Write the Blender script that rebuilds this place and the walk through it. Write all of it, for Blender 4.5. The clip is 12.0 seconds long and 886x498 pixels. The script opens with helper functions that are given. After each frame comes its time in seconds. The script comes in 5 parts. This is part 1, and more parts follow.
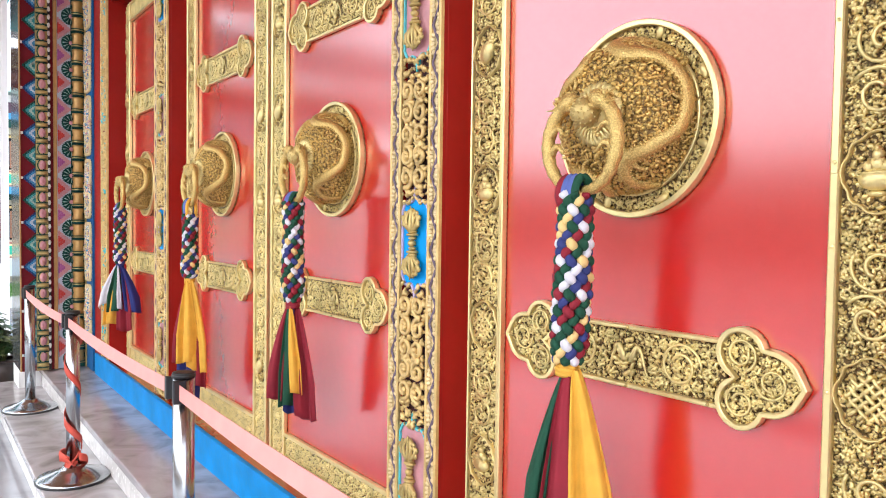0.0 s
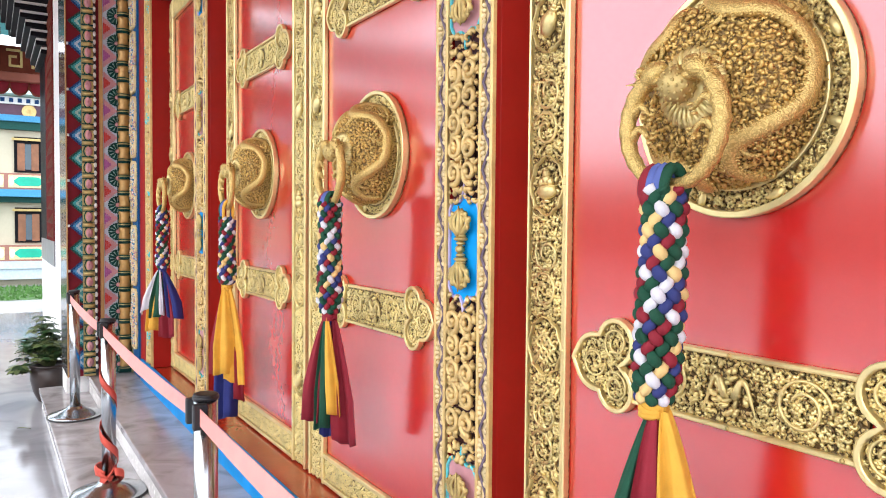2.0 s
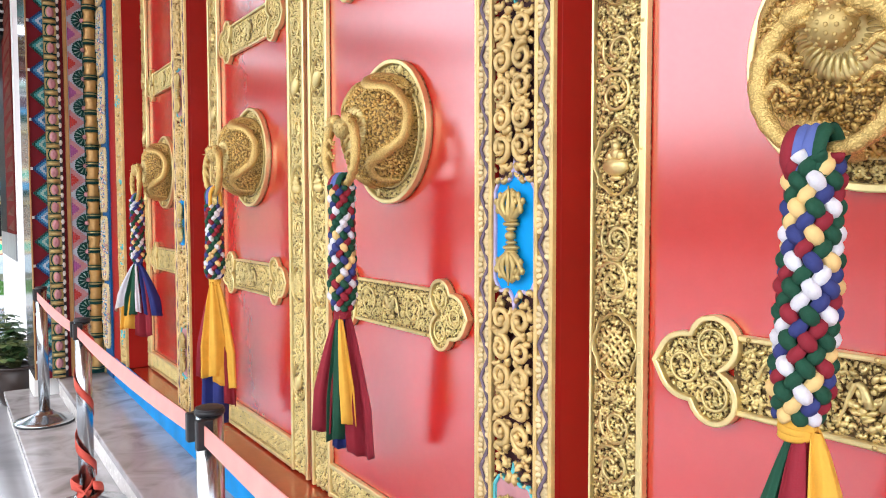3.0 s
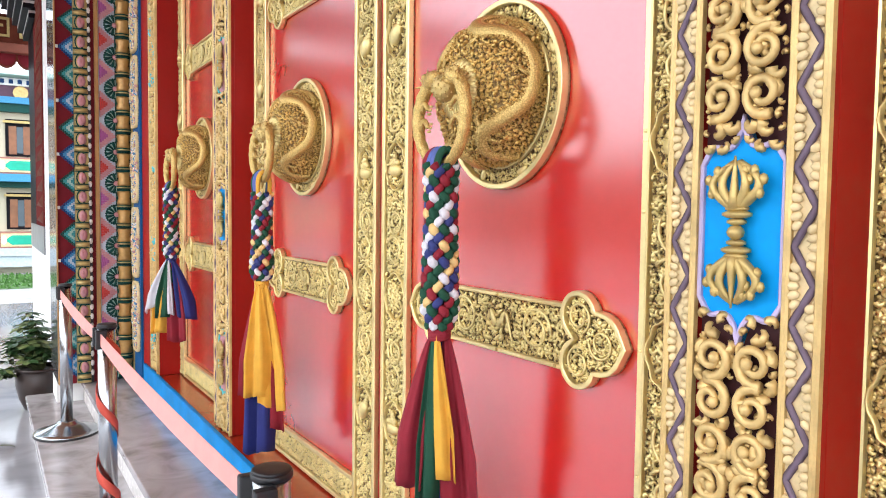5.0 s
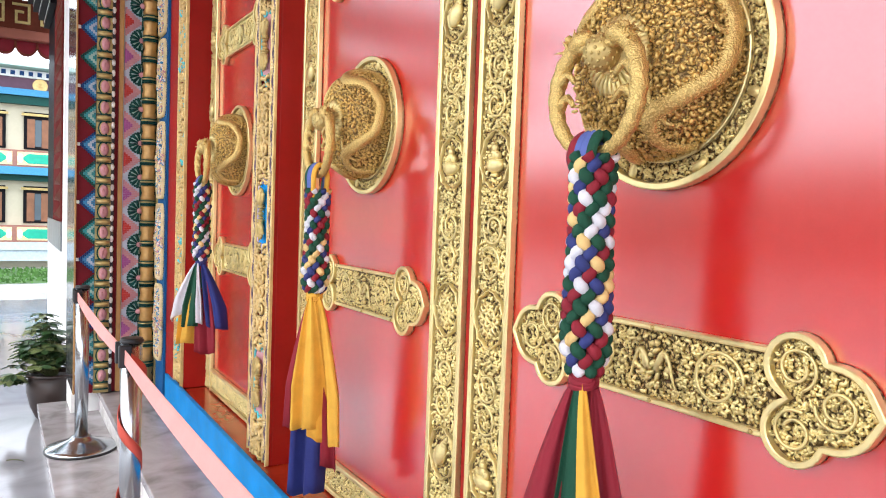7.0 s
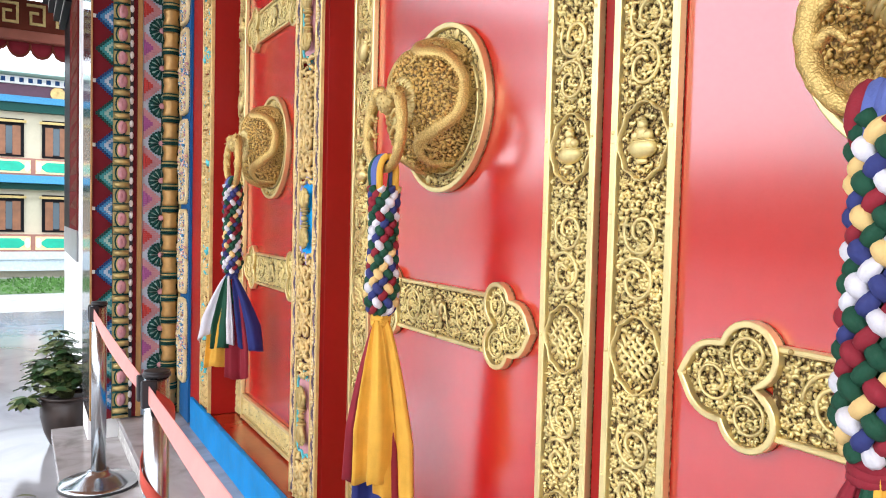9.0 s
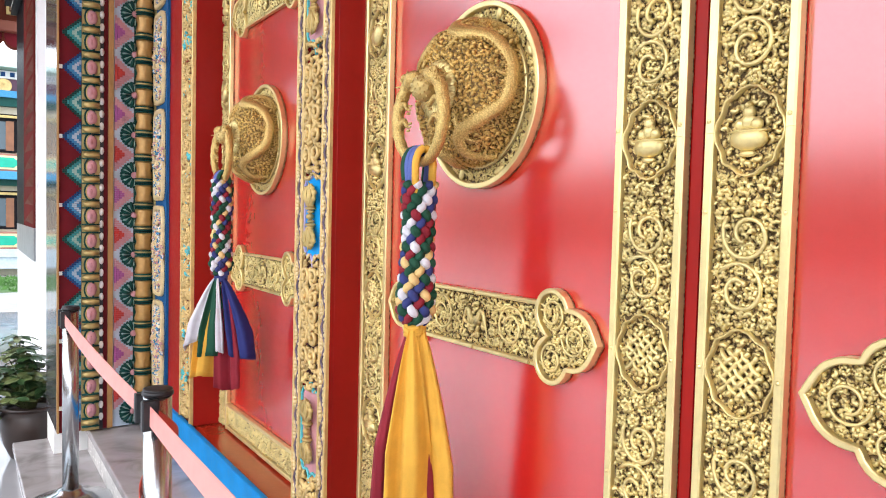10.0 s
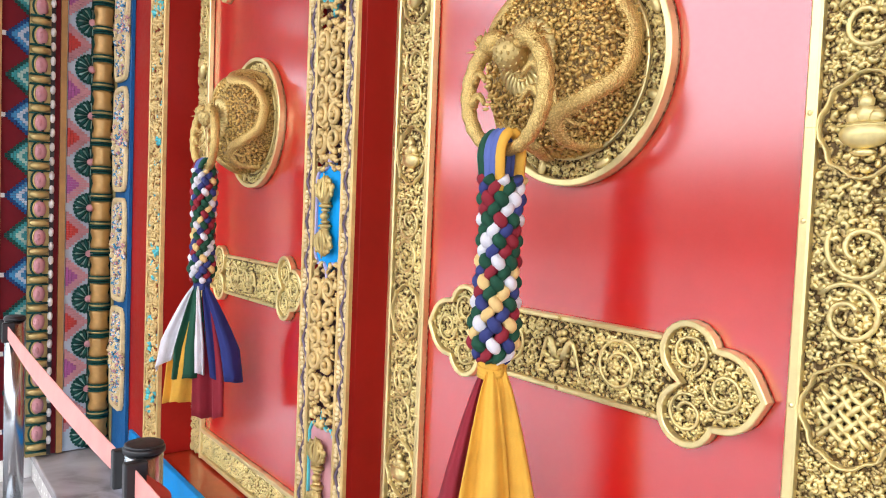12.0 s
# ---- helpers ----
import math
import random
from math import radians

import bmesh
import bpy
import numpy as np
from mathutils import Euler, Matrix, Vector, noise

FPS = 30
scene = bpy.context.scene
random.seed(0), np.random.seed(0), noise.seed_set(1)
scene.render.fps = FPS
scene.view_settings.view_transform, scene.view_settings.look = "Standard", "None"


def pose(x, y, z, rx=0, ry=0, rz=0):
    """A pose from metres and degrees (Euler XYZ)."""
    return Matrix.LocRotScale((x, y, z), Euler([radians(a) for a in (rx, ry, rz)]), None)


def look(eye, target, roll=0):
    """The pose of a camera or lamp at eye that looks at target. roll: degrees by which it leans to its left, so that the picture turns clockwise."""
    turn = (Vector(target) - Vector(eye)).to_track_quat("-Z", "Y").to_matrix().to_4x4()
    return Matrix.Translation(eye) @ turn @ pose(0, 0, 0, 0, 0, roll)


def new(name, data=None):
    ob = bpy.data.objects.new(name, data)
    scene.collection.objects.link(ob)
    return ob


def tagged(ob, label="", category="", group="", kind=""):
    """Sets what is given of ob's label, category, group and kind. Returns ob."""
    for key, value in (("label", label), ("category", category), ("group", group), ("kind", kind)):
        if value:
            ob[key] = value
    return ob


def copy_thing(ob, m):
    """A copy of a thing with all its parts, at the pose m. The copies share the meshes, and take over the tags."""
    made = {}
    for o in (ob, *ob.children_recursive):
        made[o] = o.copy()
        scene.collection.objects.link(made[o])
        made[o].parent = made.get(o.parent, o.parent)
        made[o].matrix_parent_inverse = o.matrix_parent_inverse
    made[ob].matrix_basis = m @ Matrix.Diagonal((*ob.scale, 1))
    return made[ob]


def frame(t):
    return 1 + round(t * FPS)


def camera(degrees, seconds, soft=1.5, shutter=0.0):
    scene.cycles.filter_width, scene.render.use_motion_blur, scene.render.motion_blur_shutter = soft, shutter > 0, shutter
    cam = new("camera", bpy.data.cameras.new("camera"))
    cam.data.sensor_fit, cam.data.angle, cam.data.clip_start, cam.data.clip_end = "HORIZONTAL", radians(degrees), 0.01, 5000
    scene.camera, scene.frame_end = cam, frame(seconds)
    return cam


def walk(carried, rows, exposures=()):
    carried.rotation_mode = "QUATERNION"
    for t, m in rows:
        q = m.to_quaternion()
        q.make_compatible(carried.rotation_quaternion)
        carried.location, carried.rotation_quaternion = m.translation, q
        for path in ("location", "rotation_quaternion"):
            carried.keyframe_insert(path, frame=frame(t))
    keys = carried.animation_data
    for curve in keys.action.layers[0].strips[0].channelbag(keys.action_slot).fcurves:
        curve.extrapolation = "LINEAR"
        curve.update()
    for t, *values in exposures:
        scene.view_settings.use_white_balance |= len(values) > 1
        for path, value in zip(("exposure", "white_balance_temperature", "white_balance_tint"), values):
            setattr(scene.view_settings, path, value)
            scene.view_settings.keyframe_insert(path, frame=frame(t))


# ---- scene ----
cam = camera(63.1, 12.0, soft=1.0)
EXPOSURE = 0.1
PATH = [
    (0, (0.0, -0.038, 1.533), (1.188, 1.569, 1.461), 0.8),
    (0.5, (-0.01, -0.004, 1.53), (1.22, 1.572, 1.466), 0.5),
    (1, (0.023, 0.045, 1.524), (1.225, 1.642, 1.455), 0.9),
    (1.5, (0.106, 0.122, 1.537), (1.26, 1.754, 1.465), 1.2),
    (2, (0.179, 0.204, 1.537), (1.245, 1.895, 1.466), 0.5),
    (2.5, (0.188, 0.352, 1.531), (1.287, 2.021, 1.45), 0.2),
    (3, (0.173, 0.52, 1.523), (1.31, 2.162, 1.422), -0.1),
    (5, (0.281, 1.089, 1.496), (1.356, 2.773, 1.393), 0.7),
    (5.5, (0.256, 1.202, 1.486), (1.375, 2.857, 1.388), 1.2),
    (6, (0.285, 1.33, 1.484), (1.383, 3.0, 1.409), 1.6),
    (6.5, (0.324, 1.442, 1.496), (1.375, 3.142, 1.417), 2.1),
    (7, (0.302, 1.557, 1.493), (1.349, 3.258, 1.398), 2.0),
    (9, (0.356, 2.041, 1.48), (1.367, 3.765, 1.398), 1.4),
    (9.5, (0.33, 2.17, 1.487), (1.412, 3.849, 1.397), 0.7),
    (10, (0.282, 2.297, 1.482), (1.393, 3.958, 1.392), 1.4),
    (10.5, (0.309, 2.423, 1.472), (1.382, 4.11, 1.397), 2.0),
    (11, (0.355, 2.564, 1.484), (1.442, 4.242, 1.418), 3.1),
    (11.5, (0.34, 2.679, 1.497), (1.495, 4.309, 1.413), 2.5),
    (12, (0.302, 2.765, 1.491), (1.525, 4.345, 1.392), 2.3),
]
walk(cam, [(t, look(eye, target, roll)) for t, eye, target, roll in PATH], [(0.0, EXPOSURE)])

# ---- light: bright overcast sky from the open side of the porch ----
world = bpy.data.worlds.new("overcast")
scene.world = world
world.use_nodes = True
wn, wl = world.node_tree.nodes, world.node_tree.links
sky = wn.new("ShaderNodeTexSky")
sky.sky_type, sky.sun_disc = "NISHITA", False
sky.sun_elevation, sky.sun_rotation = radians(52), radians(245)
sky.air_density, sky.dust_density, sky.ozone_density = 1.0, 4.0, 0.6
veil = wn.new("ShaderNodeMixRGB")
veil.inputs[0].default_value = 0.72
veil.inputs[2].default_value = (8.0, 8.5, 9.3, 1)
wl.new(sky.outputs[0], veil.inputs[1])
wl.new(veil.outputs[0], wn["Background"].inputs[0])
wn["Background"].inputs[1].default_value = 0.47
sun = new("sun", bpy.data.lights.new("sun", "SUN"))
sun.data.energy, sun.data.angle, sun.data.color = 1.2, radians(14), (1.0, 0.95, 0.88)
sun.matrix_world = look((-8.0, -3.5, 11.0), (0, 0, 0))


# ---- materials ----
def surface(name, colour, rough=0.5, metal=0.0, vary=0.12, scale=8.0, bump=0.1, fine=60.0, coat=0.0, spread=0.0, dark=0.55):
    """Base colour varied at two scales, roughness varied, fine relief. spread: how far copies differ."""
    m = bpy.data.materials.new(name)
    m.use_nodes = True
    n, l = m.node_tree.nodes, m.node_tree.links
    b = n["Principled BSDF"]
    tc = n.new("ShaderNodeTexCoord")
    big, small = n.new("ShaderNodeTexNoise"), n.new("ShaderNodeTexNoise")
    big.inputs["Scale"].default_value, big.inputs["Detail"].default_value = scale, 5
    small.inputs["Scale"].default_value, small.inputs["Detail"].default_value = fine, 4
    for t in (big, small):
        l.new(tc.outputs["Object"], t.inputs["Vector"])
    add = n.new("ShaderNodeMath")
    add.operation = "MULTIPLY_ADD"
    add.inputs[1].default_value = 0.35
    l.new(small.outputs["Fac"], add.inputs[0])
    l.new(big.outputs["Fac"], add.inputs[2])
    ramp = n.new("ShaderNodeMapRange")
    ramp.inputs["From Min"].default_value, ramp.inputs["From Max"].default_value = 0.45, 0.9
    ramp.inputs["To Min"].default_value, ramp.inputs["To Max"].default_value = 1 - vary, 1 + vary * 0.6
    l.new(add.outputs[0], ramp.inputs["Value"])
    hsv = n.new("ShaderNodeHueSaturation")
    hsv.inputs["Color"].default_value = (*colour, 1)
    if spread:
        info = n.new("ShaderNodeObjectInfo")
        mix = n.new("ShaderNodeMath")
        mix.operation = "MULTIPLY_ADD"
        mix.inputs[1].default_value = spread
        l.new(info.outputs["Random"], mix.inputs[0])
        l.new(ramp.outputs[0], mix.inputs[2])
        l.new(mix.outputs[0], hsv.inputs["Value"])
    else:
        l.new(ramp.outputs[0], hsv.inputs["Value"])
    l.new(hsv.outputs[0], b.inputs["Base Color"])
    rr = n.new("ShaderNodeMapRange")
    rr.inputs["To Min"].default_value, rr.inputs["To Max"].default_value = rough * 0.75, min(1, rough * 1.3)
    l.new(small.outputs["Fac"], rr.inputs["Value"])
    l.new(rr.outputs[0], b.inputs["Roughness"])
    b.inputs["Metallic"].default_value = metal
    b.inputs["Coat Weight"].default_value = coat
    b.inputs["Coat Roughness"].default_value = 0.12
    if bump:
        bp = n.new("ShaderNodeBump")
        bp.inputs["Strength"].default_value, bp.inputs["Distance"].default_value = bump, 0.004
        l.new(add.outputs[0], bp.inputs["Height"])
        l.new(bp.outputs[0], b.inputs["Normal"])
    return m


def lacquer(name, colour):
    """Glossy red lacquer with faint waviness, brush marks and dull patches."""
    m = surface(name, colour, 0.2, 0, 0.1, 2.5, 0.0, 30, 0.0)
    n, l = m.node_tree.nodes, m.node_tree.links
    b = n["Principled BSDF"]
    tc = n.new("ShaderNodeTexCoord")
    wave = n.new("ShaderNodeTexNoise")
    wave.inputs["Scale"].default_value, wave.inputs["Detail"].default_value = 3.0, 3
    l.new(tc.outputs["Object"], wave.inputs["Vector"])
    bp = n.new("ShaderNodeBump")
    bp.inputs["Strength"].default_value, bp.inputs["Distance"].default_value = 0.35, 0.006
    l.new(wave.outputs["Fac"], bp.inputs["Height"])
    l.new(bp.outputs[0], b.inputs["Normal"])
    b.inputs["Coat Weight"].default_value = 1.0
    b.inputs["Coat IOR"].default_value = 1.98
    b.inputs["Coat Roughness"].default_value = 0.17
    return m


def stone(name, light, dark, rough, scale=3.0):
    """Polished marble: clouded greys with thin veins and traffic stains."""
    m = surface(name, light, rough, 0, 0.1, scale, 0.03, 40)
    n, l = m.node_tree.nodes, m.node_tree.links
    b = n["Principled BSDF"]
    tc = n.new("ShaderNodeTexCoord")
    cloud = n.new("ShaderNodeTexNoise")
    cloud.inputs["Scale"].default_value, cloud.inputs["Detail"].default_value, cloud.inputs["Distortion"].default_value = scale, 8, 1.6
    l.new(tc.outputs["Object"], cloud.inputs["Vector"])
    r = n.new("ShaderNodeValToRGB")
    r.color_ramp.elements[0].position, r.color_ramp.elements[0].color = 0.3, (*dark, 1)
    r.color_ramp.elements[1].position, r.color_ramp.elements[1].color = 0.68, (*light, 1)
    mid = r.color_ramp.elements.new(0.49)
    mid.color = tuple(0.5 * (a + c) * 1.08 for a, c in zip(light, dark)) + (1,)
    l.new(cloud.outputs["Fac"], r.inputs[0])
    l.new(r.outputs[0], b.inputs["Base Color"])
    return m


def chased(name, high, low, scale):
    """Finely chased brass: small gilded bosses, with the shade of the hollows between put into the colour."""
    m = surface(name, high, 0.42, 0.6, 0.2, 20, 0.0, 120)
    n, l = m.node_tree.nodes, m.node_tree.links
    b = n["Principled BSDF"]
    tc, cell, r, bp = n.new("ShaderNodeTexCoord"), n.new("ShaderNodeTexVoronoi"), n.new("ShaderNodeValToRGB"), n.new("ShaderNodeBump")
    warp = n.new("ShaderNodeTexNoise")
    warp.inputs["Scale"].default_value = 60
    add = n.new("ShaderNodeVectorMath")
    add.operation = "MULTIPLY_ADD"
    add.inputs[1].default_value = (0.012, 0.012, 0.012)
    l.new(tc.outputs["Object"], warp.inputs["Vector"])
    l.new(warp.outputs["Color"], add.inputs[0])
    l.new(tc.outputs["Object"], add.inputs[2])
    cell.inputs["Scale"].default_value = scale
    l.new(add.outputs[0], cell.inputs["Vector"])
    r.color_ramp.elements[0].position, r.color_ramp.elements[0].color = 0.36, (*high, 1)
    # low colour darkens the hollows as shade would
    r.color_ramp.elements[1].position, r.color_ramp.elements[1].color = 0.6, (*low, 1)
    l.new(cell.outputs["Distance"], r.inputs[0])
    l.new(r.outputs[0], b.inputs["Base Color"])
    bp.invert = True
    bp.inputs["Strength"].default_value, bp.inputs["Distance"].default_value = 0.9, 0.004
    l.new(cell.outputs["Distance"], bp.inputs["Height"])
    l.new(bp.outputs[0], b.inputs["Normal"])
    return m


RED = lacquer("red_lacquer", (0.6, 0.011, 0.009))
RED_TRIM = surface("red_trim_paint", (0.34, 0.01, 0.007), 0.45, 0, 0.15, 3, 0.06, 50, 0.05)
SILL_RED = surface("glossy_sill_paint", (0.4, 0.035, 0.012), 0.22, 0, 0.2, 4, 0.08, 50, 0.4)
GOLD = surface("gilded_brass", (0.83, 0.68, 0.3), 0.42, 0.6, 0.25, 14, 0.2, 160)
GOLD_EDGE = surface("polished_gilt_edge", (0.88, 0.73, 0.34), 0.32, 0.65, 0.14, 10, 0.05, 90)
GOLD_OLD = surface("worn_brass", (0.6, 0.44, 0.165), 0.46, 0.6, 0.3, 14, 0.25, 140)
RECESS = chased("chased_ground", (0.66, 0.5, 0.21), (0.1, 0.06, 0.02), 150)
GILT_WOOD = surface("gilded_wood", (0.71, 0.5, 0.2), 0.42, 0.35, 0.25, 18, 0.3, 130)
CREAM = surface("cream_gold_paint", (0.77, 0.6, 0.32), 0.55, 0.1, 0.2, 20, 0.2, 110)
LILAC = surface("lilac_paint", (0.17, 0.125, 0.165), 0.6, 0, 0.25, 20, 0.1)
LILAC_PALE = surface("pale_lilac_paint", (0.5, 0.42, 0.62), 0.5, 0, 0.15, 20, 0.1)
BLUE = surface("bright_blue_paint", (0.0, 0.33, 0.78), 0.6, 0, 0.1, 15, 0.15, 60)
PLINTH_BLUE = surface("blue_plinth_paint", (0.004, 0.25, 0.62), 0.5, 0, 0.2, 6, 0.25, 45)
TURQ = surface("turquoise_paint", (0.1, 0.55, 0.6), 0.5, 0, 0.15, 20, 0.1)
PINK = surface("dusty_pink_paint", (0.6, 0.28, 0.3), 0.5, 0, 0.15, 20, 0.1)
MARBLE = stone("grey_marble", (0.42, 0.4, 0.41), (0.22, 0.2, 0.2), 0.16, 3.5)
MARBLE_WHITE = stone("white_marble_edge", (0.72, 0.7, 0.68), (0.5, 0.48, 0.46), 0.25, 5)
TERRACE = stone("grey_terrace_marble", (0.3, 0.3, 0.32), (0.19, 0.19, 0.21), 0.1, 1.6)
PLAZA = stone("pale_plaza_stone", (0.42, 0.42, 0.43), (0.32, 0.32, 0.33), 0.22, 1.2)
WHITE = surface("white_plaster", (0.82, 0.82, 0.8), 0.6, 0, 0.06, 3, 0.1, 40)
CHROME = surface("brushed_steel", (0.44, 0.455, 0.47), 0.2, 1.0, 0.05, 3, 0.0, 30)
BLACK = surface("black_plastic", (0.015, 0.015, 0.017), 0.4, 0, 0.2, 20, 0.1)
BELT = surface("coral_webbing", (0.84, 0.35, 0.31), 0.7, 0, 0.08, 12, 0.3, 300)
BELT_RED = surface("dark_red_webbing", (0.6, 0.085, 0.055), 0.7, 0, 0.12, 12, 0.3, 300)



def matt(*paints):
    """Weak sheen, as on aged flat paint."""
    for m in paints:
        m.node_tree.nodes["Principled BSDF"].inputs["Specular IOR Level"].default_value = 0.18


matt(RED_TRIM, PLINTH_BLUE, BLUE, LILAC)

# ---- mesh helpers ----
def part(name, bm, material, parent=None, label=""):
    """Links a bmesh as one mesh object, under a thing or a part."""
    me = bpy.data.meshes.new(name)
    bm.to_mesh(me)
    bm.free()
    return dress(name, me, material, parent, label)


def dress(name, me, material, parent=None, label="", smooth=False):
    for m in material if isinstance(material, (list, tuple)) else (material,):
        me.materials.append(m)
    if smooth:
        me.polygons.foreach_set("use_smooth", [True] * len(me.polygons))
    ob = new(name, me)
    if parent:
        ob.parent = parent
    return tagged(ob, label)


def raw(name, verts, faces, material, parent=None, label="", smooth=True, slots=None):
    """A mesh from computed vertices and faces."""
    me = bpy.data.meshes.new(name)
    me.from_pydata([tuple(v) for v in verts], [], faces)
    if slots is not None:
        me.polygons.foreach_set("material_index", slots)
    return dress(name, me, material, parent, label, smooth)


def box(bm, x0, x1, y0, y1, z0, z1, bevel=0.0):
    r = bmesh.ops.create_cube(bm, size=1, matrix=Matrix.Translation(((x0 + x1) / 2, (y0 + y1) / 2, (z0 + z1) / 2)) @ Matrix.Diagonal((x1 - x0, y1 - y0, z1 - z0, 1)))
    if bevel:
        edges = list({e for v in r["verts"] for e in v.link_edges})
        bmesh.ops.bevel(bm, geom=edges, offset=bevel, segments=2, affect="EDGES", profile=0.5)
    return bm


def slab(name, x0, x1, y0, y1, z0, z1, material, parent=None, label="", bevel=0.0):
    return part(name, box(bmesh.new(), x0, x1, y0, y1, z0, z1, bevel), material, parent, label)


def structure(ob, label, category=""):
    return tagged(ob, label, category, kind="structure")


def holder(name, m=Matrix.Identity(4), label="", category="", group="", kind=""):
    e = new(name)
    e.matrix_basis = m
    e.empty_display_size = 0.1
    return tagged(e, label, category, group, kind)


def revolve(profile, steps=32, axis="z"):
    """A lathe body from (radius, height) pairs."""
    v, f = [], []
    for r, h in profile:
        for i in range(steps):
            a = 2 * math.pi * i / steps
            c, s = r * math.cos(a), r * math.sin(a)
            v.append((c, s, h) if axis == "z" else (-h, c, s))
    for k in range(len(profile) - 1):
        for i in range(steps):
            j = (i + 1) % steps
            f.append((k * steps + i, k * steps + j, (k + 1) * steps + j, (k + 1) * steps + i))
    f.append(tuple(range(steps))[::-1])
    f.append(tuple((len(profile) - 1) * steps + i for i in range(steps)))
    return v, f


def sweep(points, radii, sides=5, flat=1.0, closed=False):
    """A tube along points. flat squashes it along its second axis."""
    p = np.asarray(points, float)
    n = len(p)
    t = np.gradient(p, axis=0)
    if closed:
        t = np.roll(p, -1, 0) - np.roll(p, 1, 0)
    t /= np.linalg.norm(t, axis=1)[:, None] + 1e-9
    up = np.array((1.0, 0, 0))
    a = np.cross(t, up)
    bad = np.linalg.norm(a, axis=1) < 1e-3
    a[bad] = np.cross(t[bad], (0, 1.0, 0))
    a /= np.linalg.norm(a, axis=1)[:, None]
    b = np.cross(a, t)
    r = np.broadcast_to(np.asarray(radii, float), (n,))
    ang = np.arange(sides) * 2 * math.pi / sides
    v = (p[:, None] + r[:, None, None] * (np.cos(ang)[None, :, None] * a[:, None] + flat * np.sin(ang)[None, :, None] * b[:, None])).reshape(-1, 3)
    f = []
    for k in range(n if closed else n - 1):
        k2 = (k + 1) % n
        for i in range(sides):
            j = (i + 1) % sides
            f.append((k * sides + i, k * sides + j, k2 * sides + j, k2 * sides + i))
    if not closed:
        f.append(tuple(range(sides))[::-1])
        f.append(tuple((n - 1) * sides + i for i in range(sides)))
    return v.tolist(), f


class Pile:
    """Gathers vertices and faces of many small bodies for one mesh."""
    def __init__(self):
        self.v, self.f, self.s = [], [], []

    def add(self, vf, slot=0):
        k = len(self.v)
        self.v.extend(vf[0])
        self.f.extend([tuple(i + k for i in q) for q in vf[1]])
        self.s.extend([slot] * len(vf[1]))
        return self

    def make(self, name, material, parent=None, label="", smooth=True):
        return raw(name, self.v, self.f, material, parent, label, smooth, self.s)


UNIT_BALLS = {}


def ball(c, r, turn=None, rings=4, seg=6):
    """A small ellipsoid with radii r = (rx, ry, rz)."""
    if (rings, seg) not in UNIT_BALLS:
        th = np.repeat(np.linspace(0, math.pi, rings + 1), seg)
        ph = np.tile(np.arange(seg) * 2 * math.pi / seg, rings + 1)
        f = [(k * seg + i, (k + 1) * seg + i, (k + 1) * seg + (i + 1) % seg, k * seg + (i + 1) % seg) for k in range(rings) for i in range(seg)]
        UNIT_BALLS[rings, seg] = np.stack([np.sin(th) * np.cos(ph), np.sin(th) * np.sin(ph), np.cos(th)], 1), f
    u, f = UNIT_BALLS[rings, seg]
    p = u * np.asarray(r)
    if turn is not None:
        p = p @ np.array(turn).T
    return (p + np.asarray(c)).tolist(), f


# Carved work lies in wall coordinates: u along the wall, w up, d out of it; mesh = (-d, u, w).
def wall_pts(u, w, d):
    return np.stack([-np.asarray(d, float) * np.ones_like(u), u, w], 1)


def carve(pile, inside, u0, u1, w0, w1, sizes, rng, depth=0.004, lift=None, tries=1.0, slot=0, coil=0.0112):
    """Fills a region with curling tendrils and buds, the largest first."""
    cu, cw, cr, n_in = np.zeros(20000), np.zeros(20000), np.zeros(20000), 0
    area = (u1 - u0) * (w1 - w0)
    for r in sizes:
        n_try = int(tries * 3.2 * area / (r * r))
        for u, w in zip(rng.uniform(u0, u1, n_try), rng.uniform(w0, w1, n_try)):
            if n_in and ((cu[:n_in] - u) ** 2 + (cw[:n_in] - w) ** 2 < (0.76 * (cr[:n_in] + r)) ** 2).any():
                continue
            if not inside(u, w, r * 0.9):
                continue
            cu[n_in], cw[n_in], cr[n_in] = u, w, r
            n_in += 1
            way = rng.choice((-1, 1))
            a0 = rng.uniform(0, 6.28)
            if r > coil:
                # a coiled stem with curled leaves round it
                q = np.linspace(0, 1, 13)
                a = a0 + way * q * 8.4
                rad = r * (0.66 - 0.52 * q)
                pu, pw = u + rad * np.cos(a), w + rad * np.sin(a)
                pd = depth + r * 0.16 * q
                pd = pd + lift(pu, pw) if lift is not None else pd
                pile.add(sweep(wall_pts(pu, pw, pd), r * 0.17 * (1.15 - 0.5 * q), 4), slot)
                pile.add(ball((-(pd[-1] + 0.1 * r), pu[-1], pw[-1]), (r * 0.26, r * 0.24, r * 0.24), None, 3, 5), slot)
                leaves = [(u + 0.68 * r * math.cos(b), w + 0.68 * r * math.sin(b), b + way * 2.3, 0.46 * r) for b in a0 + np.arange(5) * 1.257 + rng.uniform(-0.2, 0.2, 5)]
            else:
                leaves = [(u, w, a0, 0.92 * r)]
            for lu, lw, b, size in leaves:
                q = np.linspace(0, 1, 7)
                a = b + way * q * 3.7
                rad = size * (0.62 - 0.18 * q)
                pu, pw = lu + rad * np.cos(a), lw + rad * np.sin(a)
                pd = depth + size * (0.3 - 0.25 * q)
                pd = pd + lift(pu, pw) if lift is not None else pd
                pile.add(sweep(wall_pts(pu, pw, pd), size * (0.14 + 0.5 * np.sin(np.minimum(1, 0.25 + 1.5 * (1 - q)) * 1.57) * (1 - q) ** 0.4), 4), slot)
    return pile


